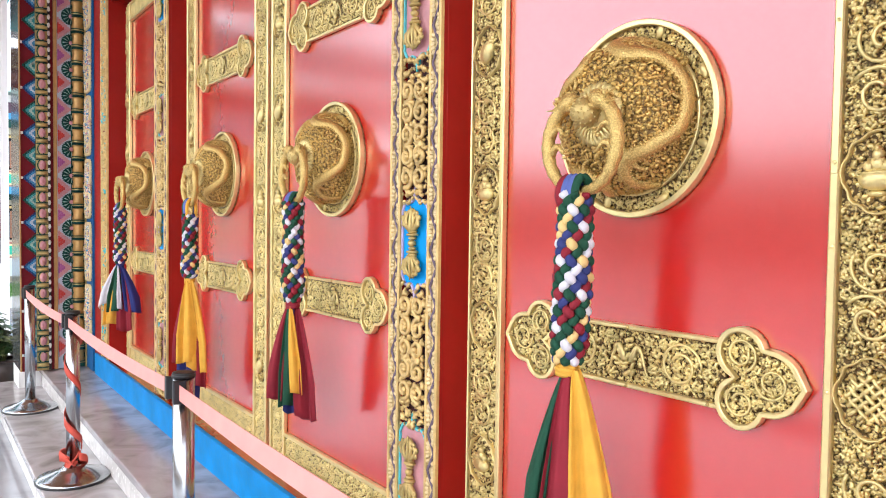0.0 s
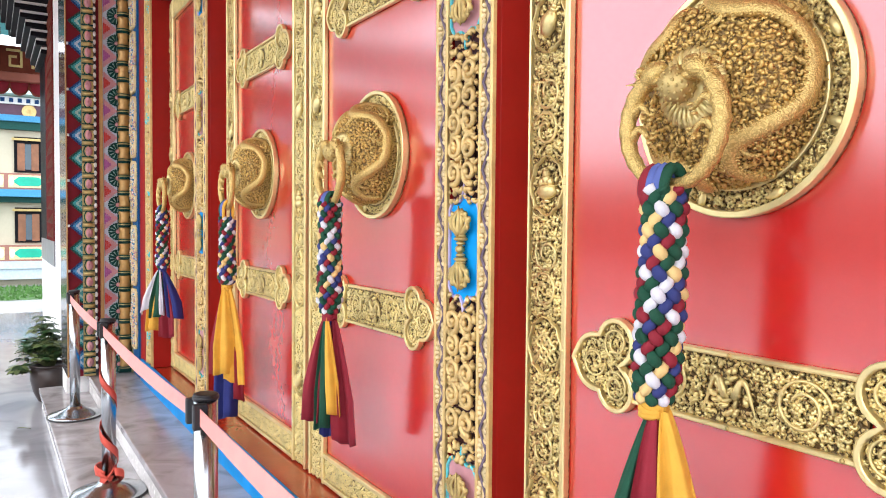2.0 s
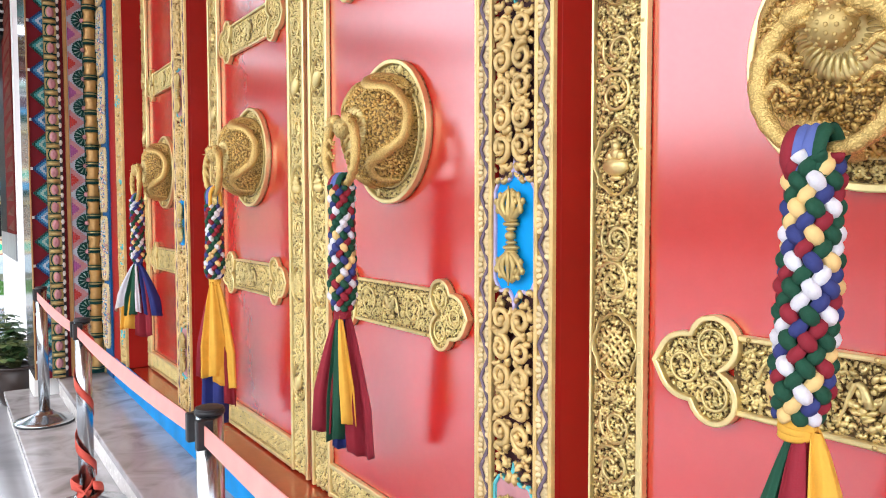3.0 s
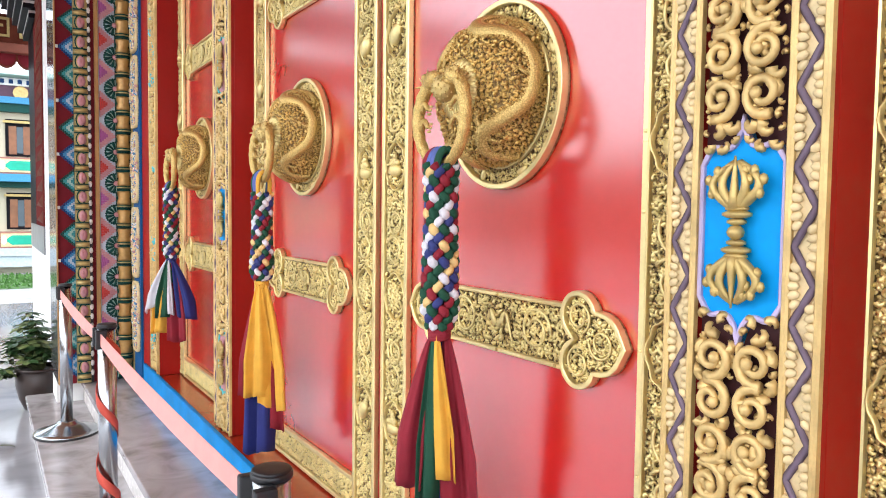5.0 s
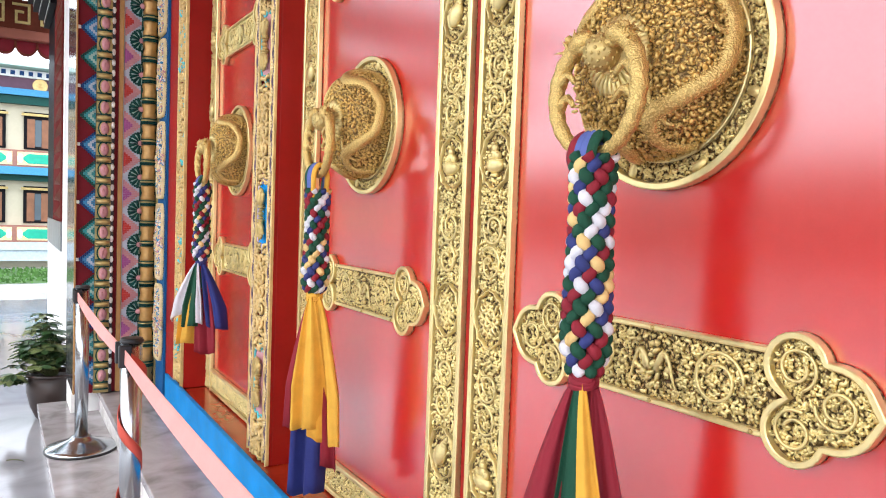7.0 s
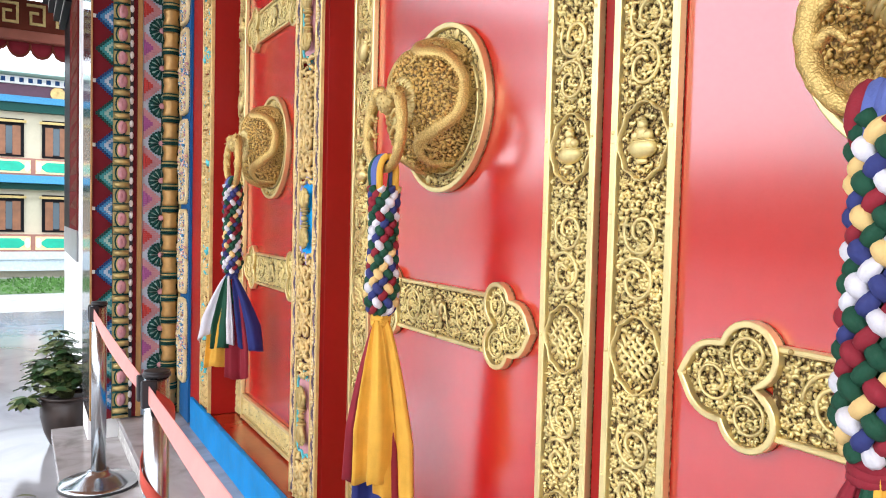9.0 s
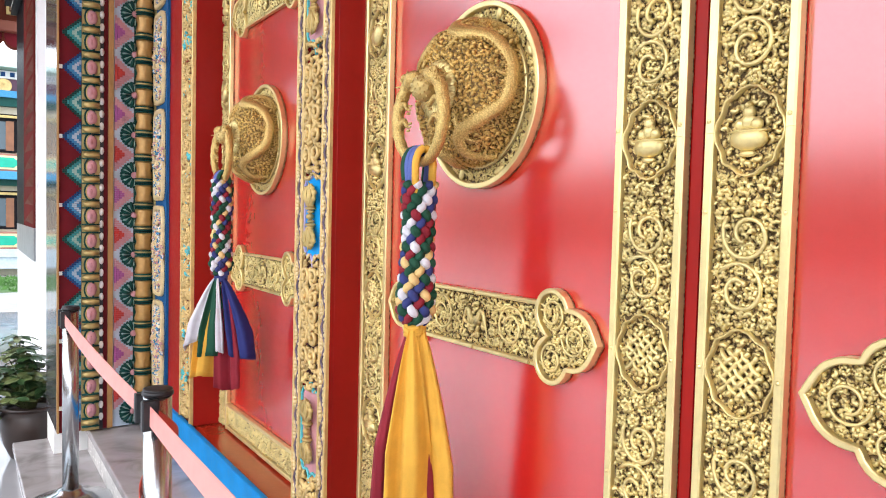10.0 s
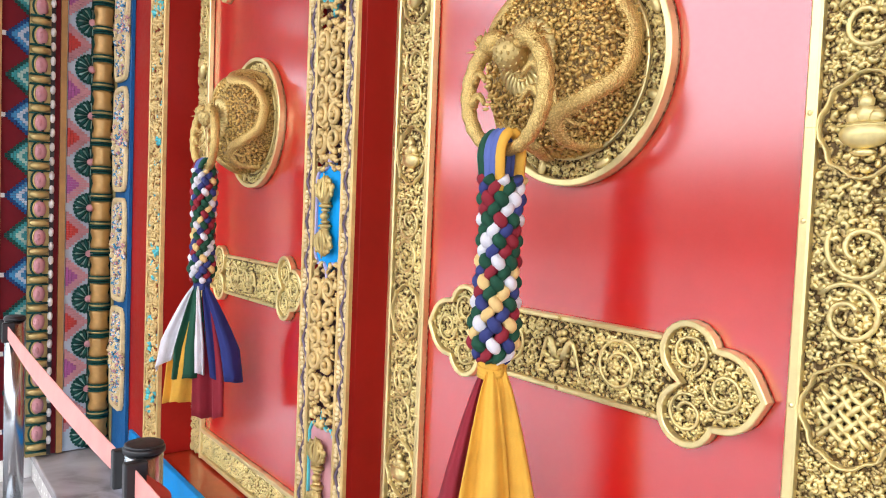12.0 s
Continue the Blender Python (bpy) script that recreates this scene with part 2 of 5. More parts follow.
def outline_slab(loop, d0, d1, bevel=0.003):
    """A plate cut to an outline given as (u, w), with a chamfered front edge."""
    p = np.asarray(loop, float)
    c = p.mean(0)
    n = len(p)
    t = np.roll(p, -1, 0) - np.roll(p, 1, 0)
    nor = np.stack([t[:, 1], -t[:, 0]], 1)
    nor /= np.linalg.norm(nor, axis=1)[:, None] + 1e-9
    if np.sum(nor * (p - c)) < 0:
        nor = -nor
    inner = p - nor * bevel
    v = [(-d0, u, w) for u, w in p] + [(-(d1 - bevel), u, w) for u, w in p] + [(-d1, u, w) for u, w in inner]
    f = []
    for k in (0, 1):
        for i in range(n):
            j = (i + 1) % n
            f.append((k * n + i, k * n + j, (k + 1) * n + j, (k + 1) * n + i))
    f.append(tuple(range(2 * n, 3 * n)))
    return v, f


def rim(loop, width, d0, d1):
    """A raised border that follows an outline."""
    p = np.asarray(loop, float)
    n = len(p)
    c = p.mean(0)
    t = np.roll(p, -1, 0) - np.roll(p, 1, 0)
    nor = np.stack([t[:, 1], -t[:, 0]], 1)
    nor /= np.linalg.norm(nor, axis=1)[:, None] + 1e-9
    if np.sum(nor * (p - c)) < 0:
        nor = -nor
    rows = [(0, d0), (0, d1 - 0.0015), (0.002, d1), (width - 0.002, d1), (width, d1 - 0.0015), (width, d0)]
    v = [(-d, *(q - m * o)) for o, d in rows for q, m in zip(p, nor)]
    f = []
    for k in range(len(rows) - 1):
        for i in range(n):
            j = (i + 1) % n
            f.append((k * n + i, k * n + j, (k + 1) * n + j, (k + 1) * n + i))
    return v, f


def in_loop(loop):
    """A test for lying inside an outline by a margin."""
    p = np.asarray(loop, float)
    q = np.roll(p, -1, 0)

    def test(u, w, m):
        cross = ((p[:, 1] > w) != (q[:, 1] > w))
        xs = (q[:, 0] - p[:, 0]) * (w - p[:, 1]) / (q[:, 1] - p[:, 1] + 1e-12) + p[:, 0]
        if np.count_nonzero(cross & (u < xs)) % 2 == 0:
            return False
        return np.min(np.hypot(p[:, 0] - u, p[:, 1] - w)) > m
    return test

# ---- setting ----
DOOR_X, POST_X, SILL_Z, TREAD_1, TREAD_2 = 1.3365, 1.21, 0.465, 0.16, 0.32
ground = structure(slab("ground", -400, 400, -400, 400, -1.0, -0.8, PLAZA), "pale stone plaza in front of the temple", "ground")
terrace = structure(slab("floor", -9, 4, -6, 14, -0.79, 0.0, TERRACE), "polished grey stone terrace floor", "floor")

step_low = holder("step_lower", label="polished grey marble step with white edge", category="step", kind="structure")
slab("tread", 0.515, 0.86, -3.0, 6.93, 0.12, TREAD_1, MARBLE, step_low, bevel=0.006)
slab("riser", 0.535, 0.86, -3.0, 6.91, 0.0, 0.12, MARBLE_WHITE, step_low, "white marble riser")
step_high = holder("step_upper", label="polished grey marble step below the doors", category="step", kind="structure")
slab("tread", 0.832, 1.17, -3.0, 6.6, 0.28, TREAD_2, MARBLE, step_high, bevel=0.006)
slab("riser", 0.85, 1.17, -3.0, 6.58, 0.162, 0.28, MARBLE_WHITE, step_high, "white marble riser")
plinth = structure(slab("plinth", 1.152, 1.175, -3.0, 6.08, TREAD_2 - 0.01, 0.482, PLINTH_BLUE, bevel=0.004), "bright blue painted plinth with chipped edge", "plinth")
sill = structure(slab("door_sill", 1.176, 1.6, -3.0, 6.08, 0.2, SILL_Z + 0.004, SILL_RED, bevel=0.003), "red painted door sill", "sill")

wall_1 = structure(slab("wall_east", 1.42, 1.75, -3.0, 6.95, 0.0, 4.3, RED_TRIM), "red painted wall behind the doors", "wall")
wall_2 = structure(slab("wall_lintel", 1.2, 1.416, -3.0, 5.93, 3.12, 4.3, RED_TRIM), "red painted lintel wall over the doors", "wall")
wall_3 = structure(slab("wall_south_jamb", 1.2, 1.416, -3.0, 0.42, 0.47, 3.116, RED_TRIM), "plain red jamb wall beside the doors", "wall")
# unseen ceiling, added to hold sky light off the doors and jamb
ceiling = structure(slab("ceiling", -2.4, 1.75, -3.0, 9.6, 4.304, 4.5, surface("ceiling_paint", (0.45, 0.2, 0.1), 0.6)), "unseen porch ceiling added to shade doors and jamb", "ceiling")
# unseen wall, added so the lower lacquer mirrors something dark below the sky
far_wall = structure(slab("wall_for_reflection", -34, -33, -60, 60, -0.8, 5.2, surface("ochre_render", (0.16, 0.1, 0.06), 0.7, 0, 0.3, 0.4, 0.1, 3)), "unseen plain wall added across the plaza as dark reflection in the doors", "wall")


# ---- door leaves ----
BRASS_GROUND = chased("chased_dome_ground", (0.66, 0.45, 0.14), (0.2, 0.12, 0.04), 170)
SCALES = chased("scaled_brass", (0.78, 0.56, 0.2), (0.56, 0.38, 0.12), 300)
SCALES.node_tree.nodes["Bump"].inputs["Distance"].default_value = 0.0014
DOME_GOLD = surface("warm_brass", (0.74, 0.5, 0.16), 0.44, 0.6, 0.3, 14, 0.2, 150)
HALF, STILE, PAN0, PAN1, TOP = 0.44, 0.158, 0.60, 2.96, 3.10
MID_W = 1.772


def foil(cu, cw, ru, rw, n=40):
    """An eight-lobed cartouche outline."""
    t = np.linspace(0, 2 * math.pi, n, endpoint=False)
    k = 1 + 0.05 * np.cos(8 * t) + 0.05 * np.cos(4 * t)
    return np.stack([cu + ru * k * np.sign(np.cos(t)) * np.abs(np.cos(t)) ** 0.72, cw + rw * k * np.sign(np.sin(t)) * np.abs(np.sin(t)) ** 0.8], 1)


def emblem(pile, kind, u, w, s, d):
    """Relief emblem inside a cartouche: an offering bowl, an endless knot or a conch."""
    if kind == "bowl":
        pile.add(ball((-d + 0.002, u, w - s * 0.22), (0.3 * s, s * 0.6, s * 0.36), None, 8, 16))
        pile.add(ball((-d, u, w - 0.02 * s), (0.24 * s, s * 0.68, s * 0.05), None, 4, 12))
        pile.add(ball((-d, u, w - s * 0.66), (0.14 * s, s * 0.3, s * 0.1), None, 4, 8))
        for du, dw, r in ((0, 0.24, 0.26), (-0.25, 0.17, 0.2), (0.25, 0.17, 0.2), (0, 0.52, 0.2), (0, 0.72, 0.1)):
            pile.add(ball((-d, u + s * du, w + s * dw), (0.18 * s, s * r, s * r), None, 5, 8))
    elif kind == "knot":
        for k in range(-2, 3):
            a = 0.24 * s * k
            half = s * (0.85 - 0.14 * abs(k))
            n = 11
            q = np.linspace(-1, 1, n)
            for sgn in (1, -1):
                pu = u + 0.707 * (q * half + sgn * a)
                pw = w + sgn * 0.707 * (q * half - sgn * a)
                pile.add(sweep(wall_pts(pu, pw, d + 0.003 * np.cos(q * 9 + k * 1.57 + (sgn < 0) * 3.1)), s * 0.085, 4))
    else:
        tilt = Matrix.Rotation(0.5, 3, "X")
        pile.add(ball((-d, u, w - 0.05 * s), (0.3 * s, 0.42 * s, 0.62 * s), tilt, 8, 14))
        for k in range(4):
            f = k / 3
            pile.add(ball((-d, u - s * (0.2 + 0.22 * f), w + s * (0.36 + 0.4 * f)), (0.2 * s * (1 - 0.6 * f), s * 0.3 * (1 - 0.65 * f), s * 0.12), tilt, 5, 12))
        q = np.linspace(0, 1, 9)
        pile.add(sweep(wall_pts(u + s * (0.36 * np.sin(q * 3.1) + 0.1), w - s * (0.75 - 1.1 * q), d + 0.006 + 0 * q), 0.07 * s, 5))


def leaf_shape(u0, sgn):
    """Trefoil end of a strap: two round lobes at the neck and a pointed one, along sgn from u0."""
    lobes = ((0.052, -0.05, 0.053), (0.052, 0.05, 0.053), (0.112, 0.0, 0.066))
    c0, pts = 0.075, []
    for k in range(48):
        a = 2 * math.pi * k / 48 - math.pi
        du, dw, far = math.cos(a), math.sin(a), 0.02
        for lu, lw, r in lobes:
            b = (lu - c0) * du + lw * dw
            h = b * b - ((lu - c0) ** 2 + lw * lw - r * r)
            if h > 0:
                far = max(far, b + math.sqrt(h))
        far += 0.009 * math.exp(-(a / 0.13) ** 2)
        pts.append((u0 + sgn * (c0 + far * du), far * dw))
    return pts if sgn > 0 else pts[::-1]


def strap_outline():
    right = leaf_shape(0.228, 1)
    flip = [(-u, w) for u, w in right][::-1]
    return right, flip


def build_strap(parent, w, rng):
    bm_label = "gilded strap with trefoil ends and pierced scrollwork"
    loops = strap_outline()
    base = Pile()
    base.add(outline_slab([(-0.245, w - 0.066), (0.245, w - 0.066), (0.245, w + 0.066), (-0.245, w + 0.066)], 0.001, 0.008))
    for lp in loops:
        base.add(outline_slab([(u, w + v) for u, v in lp], 0.001, 0.0095))
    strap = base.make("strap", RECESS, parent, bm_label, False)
    edge = Pile()
    for s in (-1, 1):
        edge.add(rim([(-0.24, w + s * 0.062), (0.24, w + s * 0.062), (0.24, w + s * 0.072), (-0.24, w + s * 0.072)], 0.0045, 0.004, 0.02))
        edge.add(outline_slab([(-0.24, w + s * 0.067 - 0.0045), (0.24, w + s * 0.067 - 0.0045), (0.24, w + s * 0.067 + 0.0045), (-0.24, w + s * 0.067 + 0.0045)], 0.004, 0.0195, 0.001))
    for lp in loops:
        edge.add(rim([(u, w + v) for u, v in lp], 0.011, 0.002, 0.024))
    edge.make("strap_border", GOLD_EDGE, strap, smooth=False)
    fill = Pile()
    carve(fill, lambda u, v, m: abs(u) < 0.232 - m and abs(v - w) < 0.061 - m and u * u + ((v - w) * 1.1) ** 2 > (0.05 + m) ** 2, -0.235, 0.235, w - 0.062, w + 0.062, (0.017, 0.013, 0.009, 0.0068, 0.0052), rng, 0.010, None, 2.2)
    for lp in loops:
        lp = np.array([(u, w + v) for u, v in lp])
        t = in_loop(lp)
        carve(fill, lambda u, v, m: t(u, v, m + 0.010), lp[:, 0].min(), lp[:, 0].max(), lp[:, 1].min(), lp[:, 1].max(), (0.015, 0.0115, 0.009, 0.0068, 0.0052), rng, 0.012, None, 2.2)
    q = np.linspace(0, 1, 40)
    for s in (-1, 1):
        r = 0.052 * (1 - 0.6 * q)
        fill.add(sweep(wall_pts(s * (0.14 + r * np.cos(q * 9)), w + r * np.sin(q * 9), 0.0165 + 0 * q), 0.0034, 5))
        for cu, cw in ((0.28, 0.048), (0.28, -0.048), (0.345, 0.0)):
            r = 0.034 * (1 - 0.55 * q)
            a = math.atan2(cw, cu - 0.3) + 3.1 + q * 8
            fill.add(sweep(wall_pts(s * (cu + r * np.cos(a)), w + cw + r * np.sin(a), 0.0185 + 0 * q), 0.003, 5))
    fill.make("strap_scrollwork", GOLD, strap)
    beast = Pile()
    for k in range(34):
        a, r = rng.uniform(0, 6.28), 0.042 * math.sqrt(rng.uniform(0, 1))
        beast.add(ball((-0.014, r * math.cos(a), w + r * math.sin(a)), (0.007, rng.uniform(0.005, 0.013), rng.uniform(0.003, 0.007)), Matrix.Rotation(a + 0.8, 3, "X"), 4, 6))
    for s in (-1, 1):
        q = np.linspace(0, 1, 10)
        beast.add(sweep(wall_pts(s * (0.01 + 0.05 * q), w + 0.035 * np.sin(q * 4.5) - 0.01, 0.016 + 0 * q), 0.008 * (1.1 - q), 5))
    beast.make("beast_relief", GOLD, strap)
    bolts = Pile()
    for u, v in ((0, 0.067), (0, -0.067), (0.21, 0.067), (-0.21, -0.067), (0.40, 0.0), (-0.40, 0.0)):
        bolts.add(ball((-0.0205, u, w + v), (0.003, 0.0045, 0.0045), None, 4, 6))
    bolts.make("rivets", GOLD_OLD, strap)


_t = np.linspace(0, math.pi / 2, 200)
DOME_R, DOME_D = 0.163 * np.sin(_t) ** 0.64, 0.01 + 0.126 * np.cos(_t) ** 0.64
DOME_S = np.concatenate([[0], np.cumsum(np.hypot(np.diff(DOME_R), np.diff(DOME_D)))])
SPAN = float(DOME_S[-1])


def wrap(vf):
    """Bends flat work, drawn round (0, 0), over the dome by its arc length."""
    v = np.array(vf[0], float)
    rho = np.hypot(v[:, 1], v[:, 2])
    r, d = np.interp(rho, DOME_S, DOME_R), np.interp(rho, DOME_S, DOME_D)
    r2, d2 = np.interp(rho + 0.002, DOME_S, DOME_R), np.interp(rho + 0.002, DOME_S, DOME_D)
    tr, td = r2 - r + 1e-9, d2 - d
    ln = np.hypot(tr, td)
    nr, nd = -td / ln, tr / ln
    out = -v[:, 0]
    k = (r + nr * out) / np.maximum(rho, 1e-6)
    return np.stack([-(d + nd * out), v[:, 1] * k, MID_W + v[:, 2] * k], 1).tolist(), vf[1]


def build_boss(parent, rng):
    circle = lambda r, n=72: [(r * math.cos(2 * math.pi * k / n), MID_W + r * math.sin(2 * math.pi * k / n)) for k in range(n)]
    plate = Pile().add(outline_slab(circle(0.221), 0.001, 0.010)).make("boss_plate", RECESS, parent, "round gilded boss plate with dragon dome", False)
    edge = Pile().add(rim(circle(0.221), 0.013, 0.002, 0.026))
    edge.add(rim(circle(0.172), 0.008, 0.004, 0.018))
    edge.make("plate_rim", GOLD_EDGE, plate, smooth=False)
    fill = Pile()
    carve(fill, lambda u, w, m: 0.174 + m < math.hypot(u, w - MID_W) < 0.208 - m, -0.215, 0.215, MID_W - 0.215, MID_W + 0.215, (0.0135, 0.009, 0.0068, 0.005), rng, 0.011, None, 2.0)
    for k in range(8):
        a = k * math.pi / 4 + 0.35
        fill.add(ball((-0.016, 0.197 * math.cos(a), MID_W + 0.197 * math.sin(a)), (0.007, 0.02, 0.009), Matrix.Rotation(a + (k % 2) * 1.57, 3, "X"), 4, 8))
    fill.make("plate_scrollwork", GOLD, plate)
    pick = np.linspace(199, 3, 22).astype(int)
    v, f = revolve([(0.164, 0.006)] + [(float(DOME_R[k]), float(DOME_D[k])) for k in pick], 56, "x")
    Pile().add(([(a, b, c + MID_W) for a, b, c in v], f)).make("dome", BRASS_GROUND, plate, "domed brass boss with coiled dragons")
    flat = Pile()
    carve(flat, lambda u, w, m: 0.055 < math.hypot(u, w) < SPAN - 0.004 - m, -SPAN, SPAN, -SPAN, SPAN, (0.0085, 0.0064, 0.005), rng, 0.001, None, 1.1)
    Pile().add(wrap((flat.v, flat.f))).make("dome_scrollwork", DOME_GOLD, plate)
    flat = Pile()
    for s in (1, -1):
        # a body that winds over one half of the dome
        bends = np.array(((-0.74, 0.6), (-0.5, 0.84), (-0.14, 0.87), (0.0, 0.66), (-0.2, 0.5), (-0.56, 0.52), (-0.84, 0.25), (-0.8, -0.16), (-0.5, -0.32), (-0.24, -0.42), (-0.24, -0.66), (-0.5, -0.84)))
        q = np.linspace(0, 1, 150)
        pu, pw = (np.interp(q, np.linspace(0, 1, len(bends)), s * SPAN * bends[:, c]) for c in (0, 1))
        for _ in range(2):
            pu, pw = (np.convolve(np.pad(c, 4, mode="edge"), np.ones(9) / 9, "valid") for c in (pu, pw))
        body = 0.0185 * (0.5 + 0.55 * np.sin(np.minimum(1, 0.15 + q * 1.3) * 1.57)) * (1 - 0.45 * q ** 3)
        flat.add(sweep(wall_pts(pu, pw, 0.0065 + 0 * q), body, 10, 0.68))
        du, dw = np.gradient(pu), np.gradient(pw)
        ln = np.hypot(du, dw) + 1e-9
        nu, nw = -dw / ln, du / ln
        for k in range(3, 147, 2):
            for side in (-1, 1):
                flat.add(ball((-0.01, pu[k] + side * nu[k] * body[k] * 0.98, pw[k] + side * nw[k] * body[k] * 0.98), (0.003, 0.0032, 0.0042), Matrix.Rotation(math.atan2(dw[k], du[k]), 3, "X"), 3, 5))
        for j in range(16):
            t = j * 0.42
            rr = 0.012 + 0.009 * (j % 3)
            flat.add(ball((-0.012, pu[0] + rr * math.cos(t), pw[0] + rr * math.sin(t)), (0.008, 0.011, 0.0055), Matrix.Rotation(t, 3, "X"), 4, 6))
        for k in (18, 52, 84, 116):
            for e in (-1, 1):
                g = np.linspace(0, 1, 6)
                lu = pu[k] + e * 0.036 * g * nu[k] + 0.012 * np.sin(g * 3) * du[k] / ln[k]
                lw = pw[k] + e * 0.036 * g * nw[k] + 0.012 * np.sin(g * 3) * dw[k] / ln[k]
                flat.add(sweep(wall_pts(lu, lw, 0.006 + 0 * g), 0.0068 * (1.15 - 0.6 * g), 5))
                for j in (-0.8, 0, 0.8):
                    h = np.linspace(0, 1, 3)
                    b = math.atan2(e * nw[k], e * nu[k]) + j
                    flat.add(sweep(wall_pts(lu[-1] + 0.015 * h * math.cos(b), lw[-1] + 0.015 * h * math.sin(b), 0.006 + 0 * h), 0.003 * (1.25 - h), 4))
    Pile().add(wrap((flat.v, flat.f))).make("dragon_relief", SCALES, plate, "pair of scaled dragons in relief")
    collar = Pile()
    v, f = revolve([(0.066, 0.12), (0.068, 0.138), (0.06, 0.145), (0.036, 0.147), (0.024, 0.152), (0.022, 0.165)], 36, "x")
    collar.add(([(a, b, c + MID_W) for a, b, c in v], f))
    for k in range(30):
        a = k * 2 * math.pi / 30
        q = np.linspace(0, 1, 6)
        rr = 0.03 + 0.038 * q
        collar.add(sweep(wall_pts(rr * math.cos(a), MID_W + rr * math.sin(a), 0.145 + 0.004 * np.sin(q * 3.1) - 0.01 * q ** 3), 0.0028 + 0.0028 * q, 5))
    collar.make("fluted_collar", GOLD, plate)
    knob = Pile()
    knob.add(ball((-0.174, 0, MID_W + 0.002), (0.032, 0.032, 0.032), None, 10, 16))
    for k in range(90):
        z = 1 - 2 * (k + 0.5) / 90
        a = k * 2.39996
        r = math.sqrt(1 - z * z)
        knob.add(ball((-0.174 + 0.031 * z, 0.031 * r * math.cos(a), MID_W + 0.002 + 0.031 * r * math.sin(a)), (0.0032, 0.0038, 0.0038), None, 3, 5))
    knob.make("knob", GOLD_OLD, plate)
    ring = Pile()
    for s in (-1, 1):
        q = np.linspace(0, 1, 40)
        a = radians(72) - q * radians(165)
        pu = s * (0.092 * np.cos(a) * (1 + 0.0 * q) + 0.006)
        pu[-1] = 0
        pw = MID_W - 0.066 + 0.1 * np.sin(a)
        pd = 0.176 + 0.01 * np.sin(q * 3.1)
        rad = 0.0155 - 0.0045 * q ** 2 + 0.001 * np.sin(q * 60)
        ring.add(sweep(wall_pts(pu, pw, pd), rad, 10))
        ring.add(ball((-0.181, s * 0.045, MID_W + 0.024), (0.02, 0.03, 0.019), Matrix.Rotation(-0.5 * s, 3, "X"), 6, 10))
        ring.add(ball((-0.181, s * 0.03, MID_W + 0.012), (0.014, 0.018, 0.008), Matrix.Rotation(-0.2 * s, 3, "X"), 5, 8))
        for j in range(8):
            g = np.linspace(0, 1, 5)
            t = 0.3 + j * 0.28
            ring.add(sweep(wall_pts(s * (0.055 + 0.034 * g * math.cos(t - 0.7)), MID_W + 0.022 + 0.034 * g * math.sin(t - 0.7) + 0.006 * np.sin(g * 5), 0.178 + 0.012 * math.sin(j * 2.1) + 0 * g), 0.0042 * (1.1 - g), 4))
        for j in range(14):
            g = np.linspace(0, 1, 5)
            t = 0.1 + j * 0.21
            ring.add(sweep(wall_pts(s * (0.062 + 0.03 * g * math.cos(t)), MID_W + 0.008 + 0.034 * g * math.sin(t) - 0.008 * g * g, 0.186 + 0.016 * math.sin(j * 1.7) * g), 0.0052 * (1.05 - g), 5))
        for j in range(9):
            ring.add(ball((-0.19, s * (0.03 + 0.005 * j), MID_W + 0.03 + 0.006 * math.sin(j * 1.9)), (0.006, 0.005, 0.007), None, 4, 6))
        for w0 in (-0.045, -0.085):
            g = np.linspace(0, 1, 6)
            ring.add(sweep(wall_pts(s * (0.09 - 0.042 * g), MID_W + w0 + 0.018 * np.sin(g * 3.1), 0.184 + 0.006 * g), 0.009 * (1.2 - 0.7 * g), 6))
            for j in range(3):
                ring.add(ball((-0.188, s * (0.046 - 0.004 * j), MID_W + w0 - 0.008 + 0.008 * j), (0.004, 0.009, 0.0035), None, 3, 5))
    ring.make("dragon_ring", SCALES, plate, "brass door ring of two dragons")


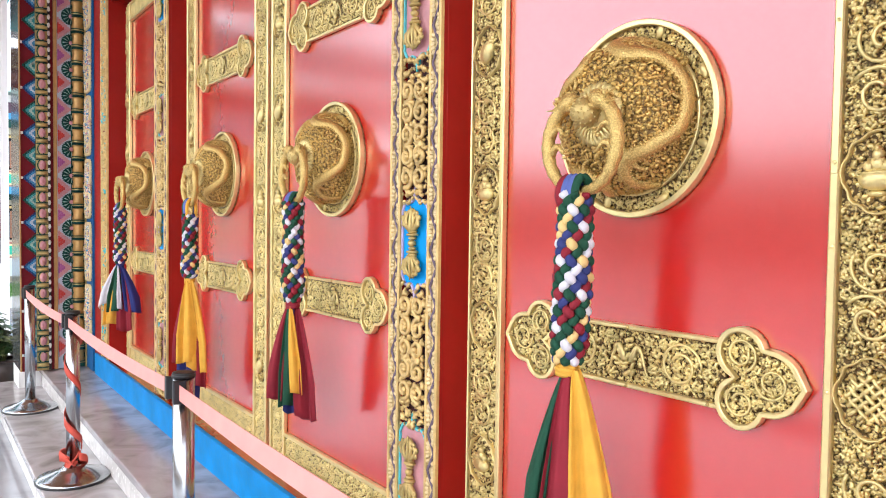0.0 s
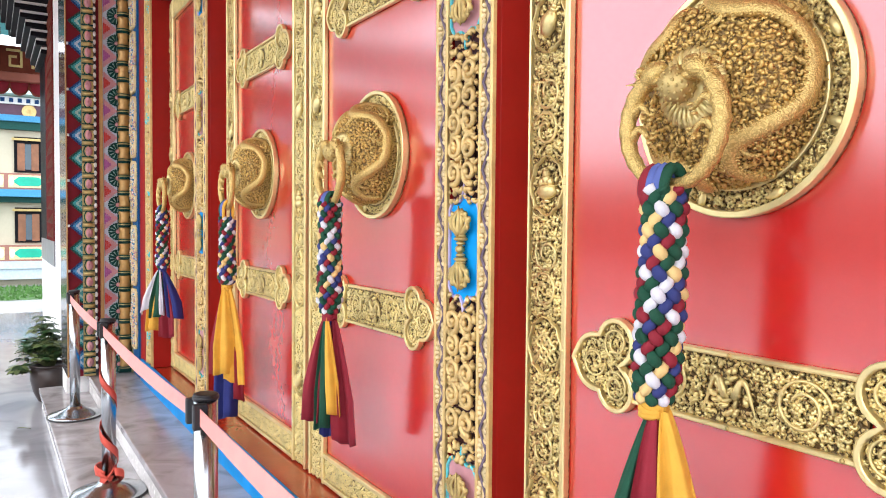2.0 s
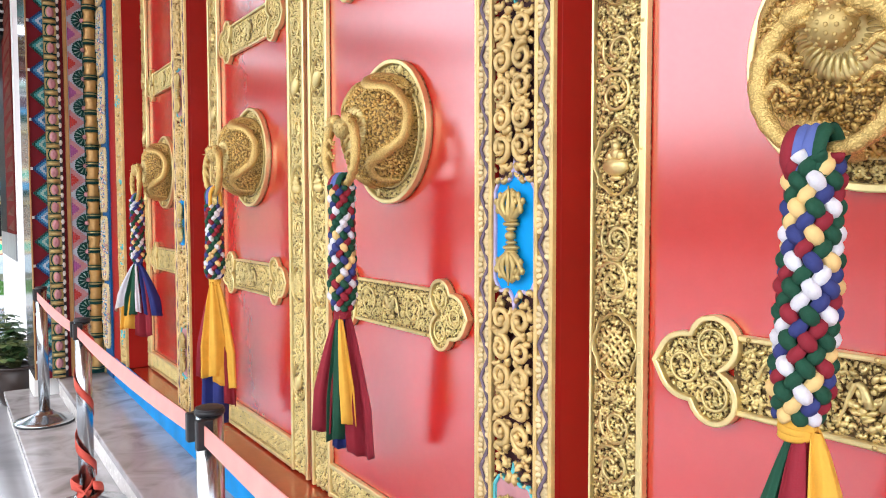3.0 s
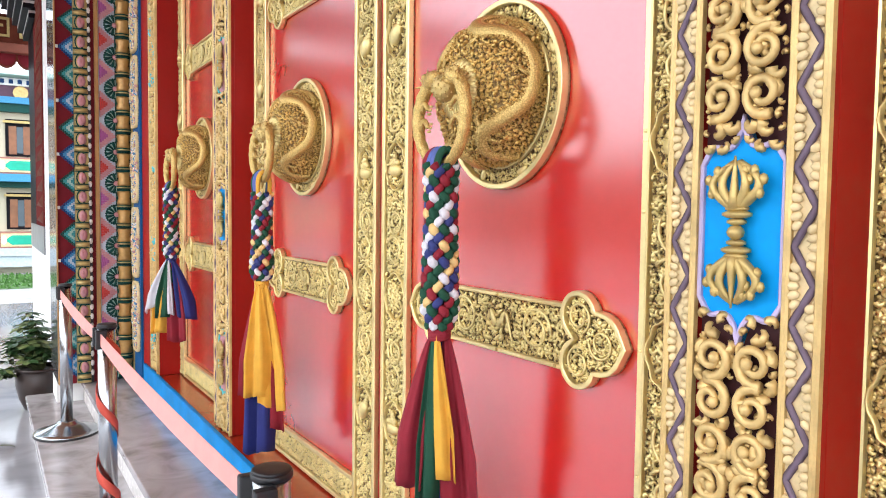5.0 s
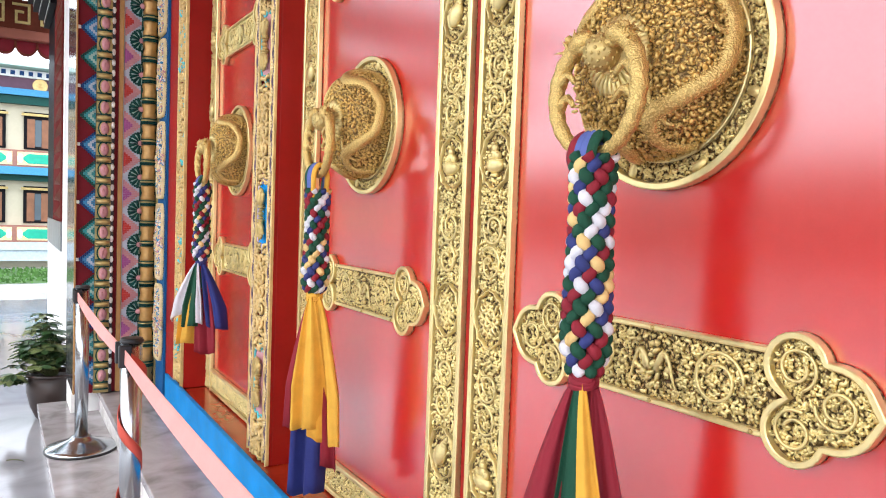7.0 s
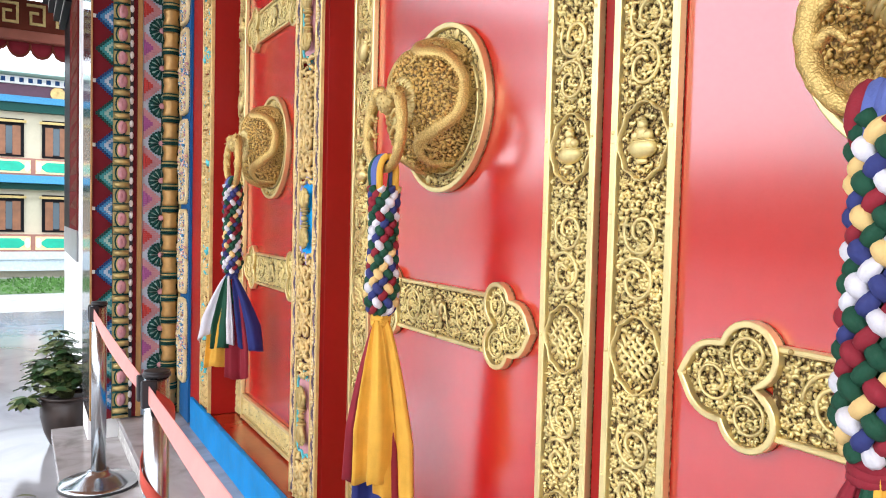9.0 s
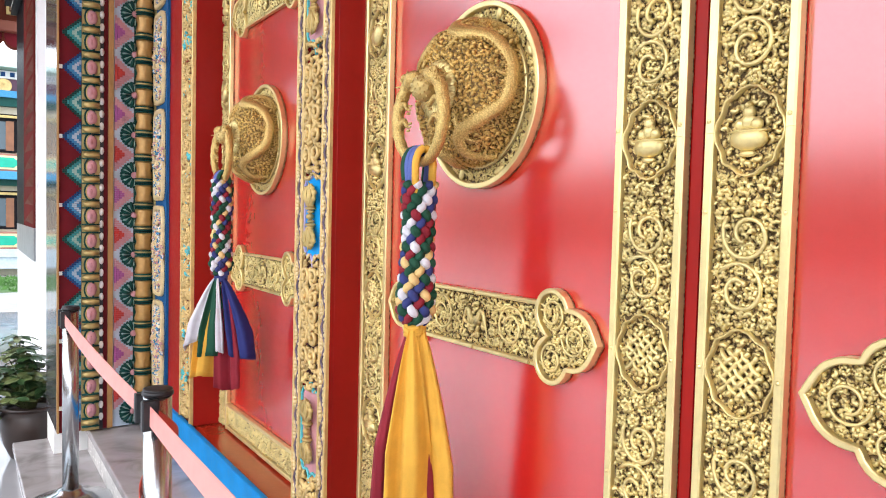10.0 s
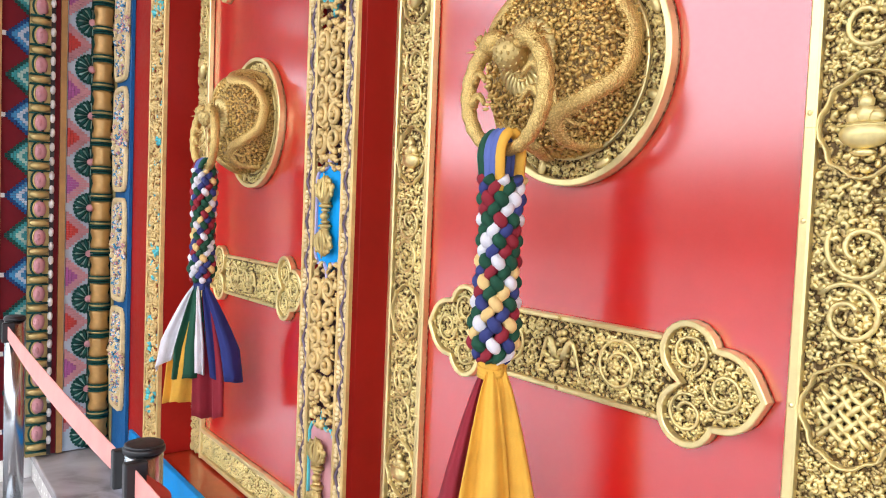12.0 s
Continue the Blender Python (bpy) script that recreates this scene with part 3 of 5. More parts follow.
def build_stile(parent, u0, u1, kinds, rng):
    c, hw = (u0 + u1) / 2, (u1 - u0) / 2
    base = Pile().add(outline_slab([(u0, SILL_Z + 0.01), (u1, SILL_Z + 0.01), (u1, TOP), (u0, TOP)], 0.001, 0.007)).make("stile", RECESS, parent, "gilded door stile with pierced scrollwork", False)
    edge = Pile()
    for s in (-1, 1):
        o = c + s * (hw - 0.0085)
        cuts = [SILL_Z + 0.01, 0.86, 1.63, 2.4, TOP]
        for a, b in zip(cuts, cuts[1:]):
            edge.add(outline_slab([(o - 0.0085, a + 0.0004), (o + 0.0085, a + 0.0004), (o + 0.0085, b), (o - 0.0085, b)], 0.003, 0.021, 0.003))
        for w in (0.72, 1.0, 1.24, 1.5, 1.65, 1.9, 2.15, 2.38, 2.6):
            edge.add(ball((-0.021, o, w), (0.003, 0.0042, 0.0042), None, 4, 6))
    edge.make("stile_border", GOLD_EDGE, base, smooth=False)
    spots = [(0.85 + 0.39 * k, kinds[k % len(kinds)]) for k in range(6)]
    def clear(u, w, m):
        z = spots[min(len(spots) - 1, max(0, round((w - spots[0][0]) / 0.39)))][0]
        k = ((u - c) / (0.062 + m)) ** 4 + ((w - z) / (0.071 + m)) ** 4
        return k > 0.75
    free = lambda u, w, m: abs(u - c) < hw - 0.0175 - m * 0.85 and clear(u, w, m)
    fill = Pile()
    lo, hi = SILL_Z + 0.02, TOP - 0.01
    for z, _ in spots:
        for zz in (z + 0.135, z + 0.225):
            s = 1 if zz - z < 0.2 else -1
            q = np.linspace(0, 1, 26)
            a = 0.6 + s * q * 8.2
            r = 0.047 * (1 - 0.72 * q)
            fill.add(sweep(wall_pts(c + 0.4 * s * 0.012 + r * np.cos(a), zz + r * np.sin(a), 0.013 + 0.005 * q), 0.0042, 5))
    sizes = (0.019, 0.0145, 0.0095, 0.0072, 0.0054)
    tiles = [carve(Pile(), free, u0, u1, z - 0.192, z + 0.192, sizes, rng, 0.009, None, 2.6) for z, _ in spots[1:3]]
    for k, (z, _) in enumerate(spots):
        tv = np.array(tiles[k % 2].v)
        tv[:, 2] += z - spots[1 + k % 2][0]
        flip = k in (2, 3)
        if flip:
            tv[:, 1] = 2 * c - tv[:, 1]
        fill.add((tv.tolist(), [q[::-1] for q in tiles[k % 2].f] if flip else tiles[k % 2].f))
    for a, b in ((lo, spots[0][0] - 0.196), (spots[-1][0] + 0.196, hi)):
        carve(fill, free, u0, u1, a, b, sizes, rng, 0.009, None, 2.0)
    fill.make("stile_scrollwork", GOLD, base)
    for z, kind in spots:
        frame_loop = foil(c, z, 0.058, 0.067)
        med = Pile().add(rim(frame_loop, 0.0042, 0.006, 0.0195))
        emblem(med, kind, c, z, 0.056, 0.016)
        t = in_loop(frame_loop)
        carve(med, lambda u, w, m: t(u, w, m + 0.008) and (abs(u - c) > 0.03 or abs(w - z) > 0.035), c - 0.06, c + 0.06, z - 0.08, z + 0.08, (0.0095, 0.007, 0.0052), rng, 0.009, None, 2.0)
        med.make("medallion", GOLD, base, {"bowl": "cartouche with an offering bowl in relief", "knot": "cartouche with an endless knot in relief"}.get(kind, "cartouche with a conch shell in relief"))


def build_rail(parent, w0, w1, rng):
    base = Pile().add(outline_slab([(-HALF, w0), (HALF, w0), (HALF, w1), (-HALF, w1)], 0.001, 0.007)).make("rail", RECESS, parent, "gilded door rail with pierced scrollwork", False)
    edge = Pile()
    for o in (w0 + 0.009, w1 - 0.009):
        edge.add(outline_slab([(-HALF, o - 0.0085), (HALF, o - 0.0085), (HALF, o + 0.0085), (-HALF, o + 0.0085)], 0.003, 0.0205, 0.003))
    edge.make("rail_border", GOLD_EDGE, base, smooth=False)
    fill = Pile()
    carve(fill, lambda u, w, m: abs(u) < HALF - m and w0 + 0.018 + m * 0.85 < w < w1 - 0.018 - m * 0.85, -HALF, HALF, w0, w1, (0.017, 0.013, 0.009, 0.0068, 0.0052), rng, 0.009, None, 1.8)
    fill.make("rail_scrollwork", GOLD, base)


rng = np.random.default_rng(7)
leaf = holder("door_1", pose(DOOR_X, 1.03, 0), "red lacquered temple door leaf with gilded scrollwork and dragon boss", "door", "temple doors", "structure")
slab("panel", 0.0, 0.06, -HALF - STILE, HALF + STILE, SILL_Z + 0.01, TOP, RED, leaf, "glossy red lacquered panel", 0.002)
build_stile(leaf, HALF, HALF + STILE, ("bowl", "knot", "bowl", "conch"), rng)
build_stile(leaf, -HALF - STILE, -HALF, ("conch", "knot", "bowl"), rng)
build_rail(leaf, SILL_Z + 0.012, PAN0, rng)
build_rail(leaf, PAN1, TOP, rng)
build_strap(leaf, 1.234, rng)
build_strap(leaf, 2.338, rng)
build_boss(leaf, rng)
LEAF_Y = (1.03, 2.468, 3.705, 5.14)
for k, y in enumerate(LEAF_Y[1:]):
    copy_thing(leaf, pose(DOOR_X - (0.02 if k == 2 else 0.0), y, 0)).name = "door_%d" % (k + 2)
structure(slab("door_astragal", 1.33, 1.40, 3.078, 3.10, SILL_Z + 0.01, TOP, RED_TRIM), "dark red strip between the double doors", "trim")


# ---- carved posts between the doorways ----
def vajra(pile, w, s, d, slot=0):
    """A double-ended ritual sceptre in relief, s long from centre to tip."""
    pile.add(ball((-d - 0.006, 0, w), (0.013, 0.013, 0.011), None, 6, 10), slot)
    for e in (-1, 1):
        for r, h, t in ((0.016, 0.14, 0.05), (0.024, 0.24, 0.06), (0.019, 0.32, 0.05)):
            pile.add(ball((-d - 0.004, 0, w + e * s * h), (r * 0.7, r, s * t), None, 5, 12), slot)
        for k in (-2, -1, 1, 2):
            q = np.linspace(0, 1, 11)
            bulge = 0.019 * k * np.sin(q * 2.9 + 0.12)
            pile.add(sweep(wall_pts(bulge, w + e * s * (0.34 + 0.6 * q), d + 0.006 + 0.008 * np.sin(q * 3.1) * (3 - abs(k)) / 2), 0.0078 * (1.1 - 0.55 * q), 6), slot)
            for j in (3, 6, 8):
                pile.add(ball((-d - 0.01, bulge[j] * 1.22, w + e * s * (0.34 + 0.6 * q[j])), (0.006, 0.007, 0.0085), None, 4, 6), slot)
        q = np.linspace(0, 1, 5)
        pile.add(sweep(wall_pts(0 * q, w + e * s * (0.32 + 0.7 * q), d + 0.012 + 0 * q), 0.008 * (1.2 - q), 6), slot)
    return pile


def ogee_panel(w0, w1, hw, n=12):
    """A panel outline with pointed, scalloped ends."""
    q = np.linspace(-1, 1, 2 * n + 1)
    p = 1 - np.abs(q)
    rise = 0.056 * p + 0.013 * np.sin(p * 2 * math.pi) + 0.016 * np.clip((p - 0.75) * 4, 0, 1) ** 2
    top = [(hw * a, w1 - 0.075 + r) for a, r in zip(q, rise)]
    return [(u, w0 + w1 - w) for u, w in top] + top[::-1]


# maroon darkened to carry the shade in the deep gaps of the carving
CHANNEL = surface("shaded_recess_maroon", (0.06, 0.012, 0.015), 0.7)


def build_post(rng):
    post = holder("door_post", pose(POST_X, 1.742, 0), "red door post with gilded carving and blue panels", "post", "door posts", "structure")
    half, ch = 0.128, 0.073
    slab("post_body", 0.018, 0.2, -half, half, SILL_Z + 0.006, 3.118, RED_TRIM, post, bevel=0.003)
    for s in (-1, 1):
        side = Pile()
        lo, hi = sorted((s * ch, s * half))
        slab("post_side", 0.0045, 0.0178, lo, hi, SILL_Z + 0.007, 3.117, RED_TRIM, post)
        side.add(outline_slab([(lo, SILL_Z + 0.008), (hi, SILL_Z + 0.008), (hi, 3.116), (lo, 3.116)], -0.004, 0.0, 0.001))
        border = side.make("zigzag_border", CREAM, post, "cream and gold border with a lilac zigzag", False)
        mid, p = s * (ch + half) / 2, 0.107
        z = np.arange(SILL_Z + 0.02, 3.1, p / 16)
        ph = (z - SILL_Z) / p * 2 * math.pi
        tri = 2 / math.pi * np.arcsin(np.sin(ph) * 0.998)
        Pile().add(sweep(wall_pts(mid + 0.0155 * tri, z, 0.003 + 0 * z), 0.0058, 4, 0.7)).make("zigzag", LILAC, border, "lilac painted zigzag ribbon")
        petals = Pile()
        for k in range(int((3.08 - SILL_Z) / p)):
            for e in (-1, 1):
                zz = SILL_Z + 0.02 + p * (k + (0.25 if e > 0 else 0.75)) - 0.02
                for j in (-2, -1, 0, 1, 2):
                    petals.add(ball((-0.003, mid - e * (0.0165 - 0.0026 * abs(j)), zz + 0.0125 * j), (0.0055, 0.0125 - 0.0014 * abs(j), 0.0064), Matrix.Rotation(-e * 0.3 * j, 3, "X"), 4, 8))
        petals.make("petals", CREAM, border)
        strips = Pile()
        for o in (ch + 0.004, half - 0.004):
            strips.add(outline_slab([(s * o - 0.0055, SILL_Z + 0.01), (s * o + 0.0055, SILL_Z + 0.01), (s * o + 0.0055, 3.115), (s * o - 0.0055, 3.115)], -0.004, 0.009, 0.003))
        strips.make("border_strips", GILT_WOOD, border, smooth=False)
    slab("channel", 0.016, 0.0176, -ch, ch, SILL_Z + 0.008, 3.116, CHANNEL, post, "maroon recess with gap shade in its colour")
    panels = ((0.60, 0.967, PINK, TURQ), (1.297, 1.646, BLUE, LILAC_PALE), (1.975, 2.32, PINK, TURQ), (2.65, 3.0, BLUE, LILAC_PALE))
    loops = [ogee_panel(a, b, 0.0715) for a, b, _, _ in panels]
    for (a, b, paint, edge), lp in zip(panels, loops):
        pan = Pile().add(outline_slab(lp, -0.016, -0.005, 0.002)).make("panel", paint, post, "bright blue panel with a gilded double sceptre" if paint is BLUE else "pink panel with a gilded double sceptre", False)
        Pile().add(rim(lp, 0.0075, -0.014, 0.002)).make("panel_border", edge, pan, smooth=False)
        vajra(Pile(), (a + b) / 2, 0.108, 0.004).make("sceptre", GOLD_OLD, pan, "gilded double sceptre")
    work = Pile()
    tests = [in_loop(lp) for lp in loops]

    def free(u, w, m):
        return abs(u) < ch - 0.006 - m * 0.8 and not any(t(u, w, -m * 0.6) for t in tests) and not any(a + 0.07 < w < b - 0.07 for a, b, _, _ in panels)
    half_side = Pile()
    carve(half_side, lambda u, w, m: u > m * 0.9 and free(u, w, m), 0.0, ch, SILL_Z + 0.01, 3.1, (0.0175, 0.013, 0.0098, 0.0075), rng, 0.0, None, 3.0, 0, 0.4)
    # thick paired scrolls up the channel
    for k, z in enumerate(np.arange(SILL_Z + 0.05, 3.08, 0.064)):
        if all(free(u, z + h, 0.004) for u in (0.004, 0.034) for h in (-0.03, 0.0, 0.03)):
            q = np.linspace(0, 1, 22)
            a = (1.2 if k % 2 else -1.2) + (1 if k % 2 else -1) * q * 8.4
            rr = 0.031 * (1 - 0.74 * q)
            half_side.add(sweep(wall_pts(0.035 + rr * np.cos(a), z + rr * np.sin(a), 0.007 + 0.004 * q), 0.0072 * (1.15 - 0.35 * q), 6))
            half_side.add(ball((-0.014, 0.035 + rr[-1] * math.cos(a[-1]), z + rr[-1] * math.sin(a[-1])), (0.008, 0.0095, 0.0095), None, 5, 8))
    work.v = list(half_side.v) + [(a, -b, c) for a, b, c in half_side.v]
    work.f = list(half_side.f) + [tuple(i + len(half_side.v) for i in q)[::-1] for q in half_side.f]
    work.s = [0] * len(work.f)
    for a, b in ((SILL_Z, 0.6), (0.967, 1.297), (1.646, 1.975), (2.32, 2.65)):
        c = (a + b) / 2
        for k in range(7):
            t = k * 2 * math.pi / 7
            work.add(ball((-0.008, 0.017 * math.cos(t), c + 0.017 * math.sin(t)), (0.008, 0.013, 0.008), Matrix.Rotation(t, 3, "X"), 4, 6))
    work.make("pierced_carving", GILT_WOOD, post, "deep pierced gilt wood scrolls")
    return post


post = build_post(rng)
copy_thing(post, pose(POST_X, 4.43, 0))


# ---- carved and painted jamb at the end of the porch ----
jamb = holder("door_jamb", pose(-0.045, 0, 0.035), label="carved and painted temple door jamb in stepped bands", category="jamb", kind="structure")
FACE_Y = 6.4
slab("jamb_core", 1.228, 1.42, 5.712, 6.6, SILL_Z - 0.028, 4.26, RED_TRIM, jamb, "red painted stepped jamb")
slab("jamb_core", 1.212, 1.226, 5.905, 6.6, 0.295, 4.26, RED_TRIM, jamb)
slab("jamb_core", 0.735, 1.205, FACE_Y + 0.025, 6.95, 0.291, 4.26, RED_TRIM, jamb)
slab("jamb_side", 0.729, 0.7345, FACE_Y + 0.024, 6.95, 0.291, 4.25, surface("polished_dark_stone", (0.1, 0.1, 0.105), 0.12, 0, 0.3, 5, 0.02), jamb, "polished dark stone side")
slab("jamb_foot", 0.735, 1.42, 6.605, 6.95, -0.034, 0.286, WHITE, jamb)
RUST = surface("maroon_paint", (0.16, 0.0096, 0.016), 0.7, 0, 0.2, 10, 0.1)
TAN = surface("ochre_wood", (0.42, 0.22, 0.07), 0.5, 0, 0.2, 14, 0.15)
SKYBLUE = surface("pale_blue_paint", (0.48, 0.56, 0.64), 0.5, 0, 0.15, 12, 0.1)
GREEN_DK = surface("deep_green_paint", (0.006, 0.06, 0.05), 0.5, 0, 0.2, 20, 0.1)
TEAL = surface("teal_paint", (0.05, 0.3, 0.3), 0.5, 0, 0.2, 20, 0.1)
MINT = surface("mint_paint", (0.38, 0.55, 0.48), 0.5, 0, 0.2, 20, 0.1)
AZURE = surface("azure_paint", (0.06, 0.26, 0.46), 0.5, 0, 0.2, 20, 0.1)
NAVY = surface("navy_paint", (0.01, 0.05, 0.16), 0.5, 0, 0.2, 20, 0.1)
IVORY = surface("ivory_paint", (0.74, 0.72, 0.68), 0.5, 0, 0.12, 20, 0.1)
ROSE = surface("rose_paint", (0.56, 0.27, 0.29), 0.5, 0, 0.15, 20, 0.1)
CRIMSON = surface("crimson_paint", (0.5, 0.05, 0.04), 0.5, 0, 0.15, 20, 0.1)
PURPLE = surface("violet_paint", (0.38, 0.1, 0.28), 0.5, 0, 0.15, 20, 0.1)
OLIVE_GOLD = surface("antique_gold_paint", (0.5, 0.37, 0.14), 0.4, 0.4, 0.25, 20, 0.2)
AMBER = surface("amber_bead_paint", (0.48, 0.27, 0.085), 0.35, 0.35, 0.2, 20, 0.15)


matt(RUST, AZURE, NAVY, TEAL, GREEN_DK, CRIMSON, PURPLE, ROSE)


# Bands face the walker: mesh x along the face, -y out of it, z up.
def band(name, x0, x1, material, proud=0.0):
    return slab(name, x0, x1, FACE_Y - proud, FACE_Y + 0.024, 0.291, 4.255, material, jamb)


def block(x0, x1, y0, y1, z0, z1):
    v = [(x, y, z) for z in (z0, z1) for x, y in ((x0, y0), (x1, y0), (x1, y1), (x0, y1))]
    return v, [(0, 3, 2, 1), (4, 5, 6, 7), (0, 1, 5, 4), (1, 2, 6, 5), (2, 3, 7, 6), (3, 0, 4, 7)]


def stepped_cone(name, colours, width, height, rows, parent, tip=None, flip=False):
    """Half-lozenge built up of small blocks in nested rings of colour, point along -x."""
    p = Pile()
    cols = rows
    for i in range(cols):
        n = i + 1
        for j in range(-n, n):
            a, b = (i / cols) * width, ((i + 0.94) / cols) * width
            z0, z1 = j * height / (2 * cols), (j + 0.92) * height / (2 * cols)
            e = max(0, n - 1 - min(abs(j + 0.5) + 0.5, n) + 0)
            depth = 0.004 + 0.0045 * min(e, cols - i) * 1.0
            k = min(len(colours) - 1, int((n - abs(j + 0.5)) * len(colours) / (cols + 0.5)))
            xs = (-width + a, -width + b) if not flip else (width - b, width - a)
            p.add(block(xs[0], xs[1], -depth - 0.004, 0.0, z0, z1), k)
    if tip is not None:
        p.add(block(-width * 1.22, -width * 0.98, -0.008, 0.0, -height * 0.06, height * 0.06), len(colours))
        colours = list(colours) + [tip]
    return p.make(name, list(colours), parent, smooth=False)


def repeat(first, x, z0, dz, count, y=FACE_Y):
    """Places a piece and copies that share its mesh up a band."""
    first.location = (x, y, z0)
    for k in range(1, count):
        o = first.copy()
        o.location = (x, y, z0 + dz * k)
        scene.collection.objects.link(o)


b1 = band("lozenge_band", 0.735, 0.838, RUST)
repeat(stepped_cone("lozenge", (NAVY, AZURE, SKYBLUE, AZURE), 0.086, 0.16, 8, b1, IVORY), 0.838, 0.42, 0.346, 11, FACE_Y - 0.001)
repeat(stepped_cone("lozenge", (GREEN_DK, TEAL, MINT, TEAL), 0.086, 0.16, 8, b1), 0.838, 0.593, 0.346, 11, FACE_Y - 0.001)
slab("edge_strip", 0.729, 0.737, FACE_Y - 0.012, FACE_Y + 0.02, 0.292, 4.25, TAN, jamb)

b2 = band("lotus_band", 0.84, 0.932, OLIVE_GOLD, 0.012)
lot = Pile()
lot.add(ball((0.0, -0.012, 0.0), (0.026, 0.02, 0.04), None, 6, 10), 0)
q = np.linspace(0, math.pi, 12)
for rr, slot in ((0.03, 1), (0.0375, 2), (0.0455, 1)):
    pts = np.stack([-rr * np.sin(q) + 0.012, -0.014 + 0 * q - (0.046 - rr) * 0.3, 1.15 * rr * np.cos(q)], 1)
    lot.add(sweep(pts, 0.0042, 5), slot)
lot.add(ball((-0.006, -0.028, 0.0), (0.011, 0.006, 0.016), None, 5, 8), 4)
repeat(lot.make("lotus_petal", [ROSE, GREEN_DK, OLIVE_GOLD, OLIVE_GOLD, ROSE], b2), 0.884, 0.4, 0.1255, 31, FACE_Y - 0.012)
knuckle = Pile().add(ball((0, -0.016, 0), (0.042, 0.018, 0.019), None, 5, 10), 0)
for e in (-1, 1):
    knuckle.add(block(-0.042, 0.038, -0.03, 0.0, e * 0.021 - 0.003, e * 0.021 + 0.003), 1)
repeat(knuckle.make("band_roll", [OLIVE_GOLD, GREEN_DK], b2), 0.882, 0.4 - 0.0627, 0.1255, 31, FACE_Y - 0.008)
slab("bead_ground", 0.924, 0.941, FACE_Y - 0.014, FACE_Y + 0.02, 0.292, 4.25, BLACK, jamb)
dot = Pile().add(ball((0, -0.012, 0), (0.0115, 0.014, 0.0205), None, 5, 8), 0)
repeat(dot.make("white_bead", IVORY, b2), 0.931, 0.36, 0.0628, 61, FACE_Y - 0.008)

b3 = band("maroon_band", 0.942, 0.962, RUST, 0.004)
b4 = band("ochre_band", 0.963, 0.988, TAN, 0.014)
b5 = band("flower_band", 0.99, 1.088, SKYBLUE)
repeat(stepped_cone("stepped_motif", (ROSE, ROSE, CRIMSON, CRIMSON), 0.094, 0.172, 8, b5, IVORY, True), 0.993, 0.47, 0.42, 9, FACE_Y - 0.001)
repeat(stepped_cone("stepped_motif", (PINK, PINK, PURPLE, PURPLE), 0.094, 0.172, 8, b5, IVORY, True), 0.993, 0.68, 0.42, 9, FACE_Y - 0.001)
flower = Pile()
for k in range(13):
    a = radians(90 + 180 * k / 12)
    q = np.linspace(0, 1, 4)
    r = 0.018 + 0.042 * q
    flower.add(sweep(np.stack([r * math.cos(a), -0.008 - 0.006 * np.sin(q * 3.1), r * math.sin(a)], 1), (0.0055 + 0.005 * q) * (1.0 if k % 2 else 0.3), 5), 0 if k % 2 else 1)
flower.add(ball((0.0, -0.006, 0), (0.018, 0.012, 0.018), None, 5, 10), 2)
for k in range(14):
    a = radians(90 + 180 * k / 13)
    flower.add(ball((0.063 * math.cos(a), -0.007, 0.063 * math.sin(a)), (0.008, 0.006, 0.008), None, 4, 6), 3)
repeat(flower.make("half_flower", [GREEN_DK, MINT, ROSE, GREEN_DK], b5), 1.09, 0.365, 0.21, 19, FACE_Y)

b6 = band("bead_band", 1.09, 1.186, GREEN_DK)
v, f = revolve([(0.024, -0.05), (0.041, -0.046), (0.044, -0.03), (0.036, 0.0), (0.044, 0.03), (0.041, 0.046), (0.024, 0.05)], 16)
bead = Pile().add((v, f), 0)
v, f = revolve([(0.03, -0.064), (0.047, -0.06), (0.047, -0.053), (0.03, -0.05)], 16)
bead.add((v, f), 1)
for h in (-0.049, -0.066, 0.049):
    v, f = revolve([(0.04, h - 0.0035), (0.0485, h - 0.003), (0.0485, h + 0.003), (0.04, h + 0.0035)], 16)
    bead.add((v, f), 2)
repeat(bead.make("turned_bead", [AMBER, OLIVE_GOLD, GREEN_DK], b6), 1.138, 0.39, 0.1265, 31, FACE_Y - 0.006)
slab("gold_strip", 1.184, 1.195, FACE_Y - 0.03, FACE_Y + 0.02, 0.292, 4.25, OLIVE_GOLD, jamb)

CELL_BLUE = surface("cell_band_blue", (0.012, 0.11, 0.3), 0.6, 0, 0.15, 12, 0.1)
matt(CELL_BLUE)
# column of framed relief cells on the side that faces the steps
cells = slab("cell_band", 1.196, 1.21, 6.135, 6.39, 0.291, 4.25, CELL_BLUE, jamb, "blue band of gilt-framed relief cells")
cell = Pile()
lp = []
for k in range(40):
    a = 2 * math.pi * k / 40 + 0.08
    c, w = math.cos(a), math.sin(a)
    lp.append((0.108 * math.copysign(abs(c) ** 0.4, c), 0.236 * math.copysign(abs(w) ** 0.32, w)))
cell.add(outline_slab(lp, 0.0, 0.006), 0)
cell.add(rim(lp, 0.022, 0.0, 0.018), 1)
cr = np.random.default_rng(5)
t_in = in_loop(lp)
relief = Pile()
carve(relief, lambda u, w, m: t_in(u, w, m + 0.024), -0.13, 0.13, -0.22, 0.22, (0.036, 0.026, 0.018, 0.012), cr, 0.012, None, 1.5)
per = len(relief.f)
cell.add((relief.v, relief.f), 1)
cell.s[-per:] = [int(x) for x in np.repeat(cr.choice((1, 1, 1, 2, 3, 4), per // 12 + 1), 12)[:per]]
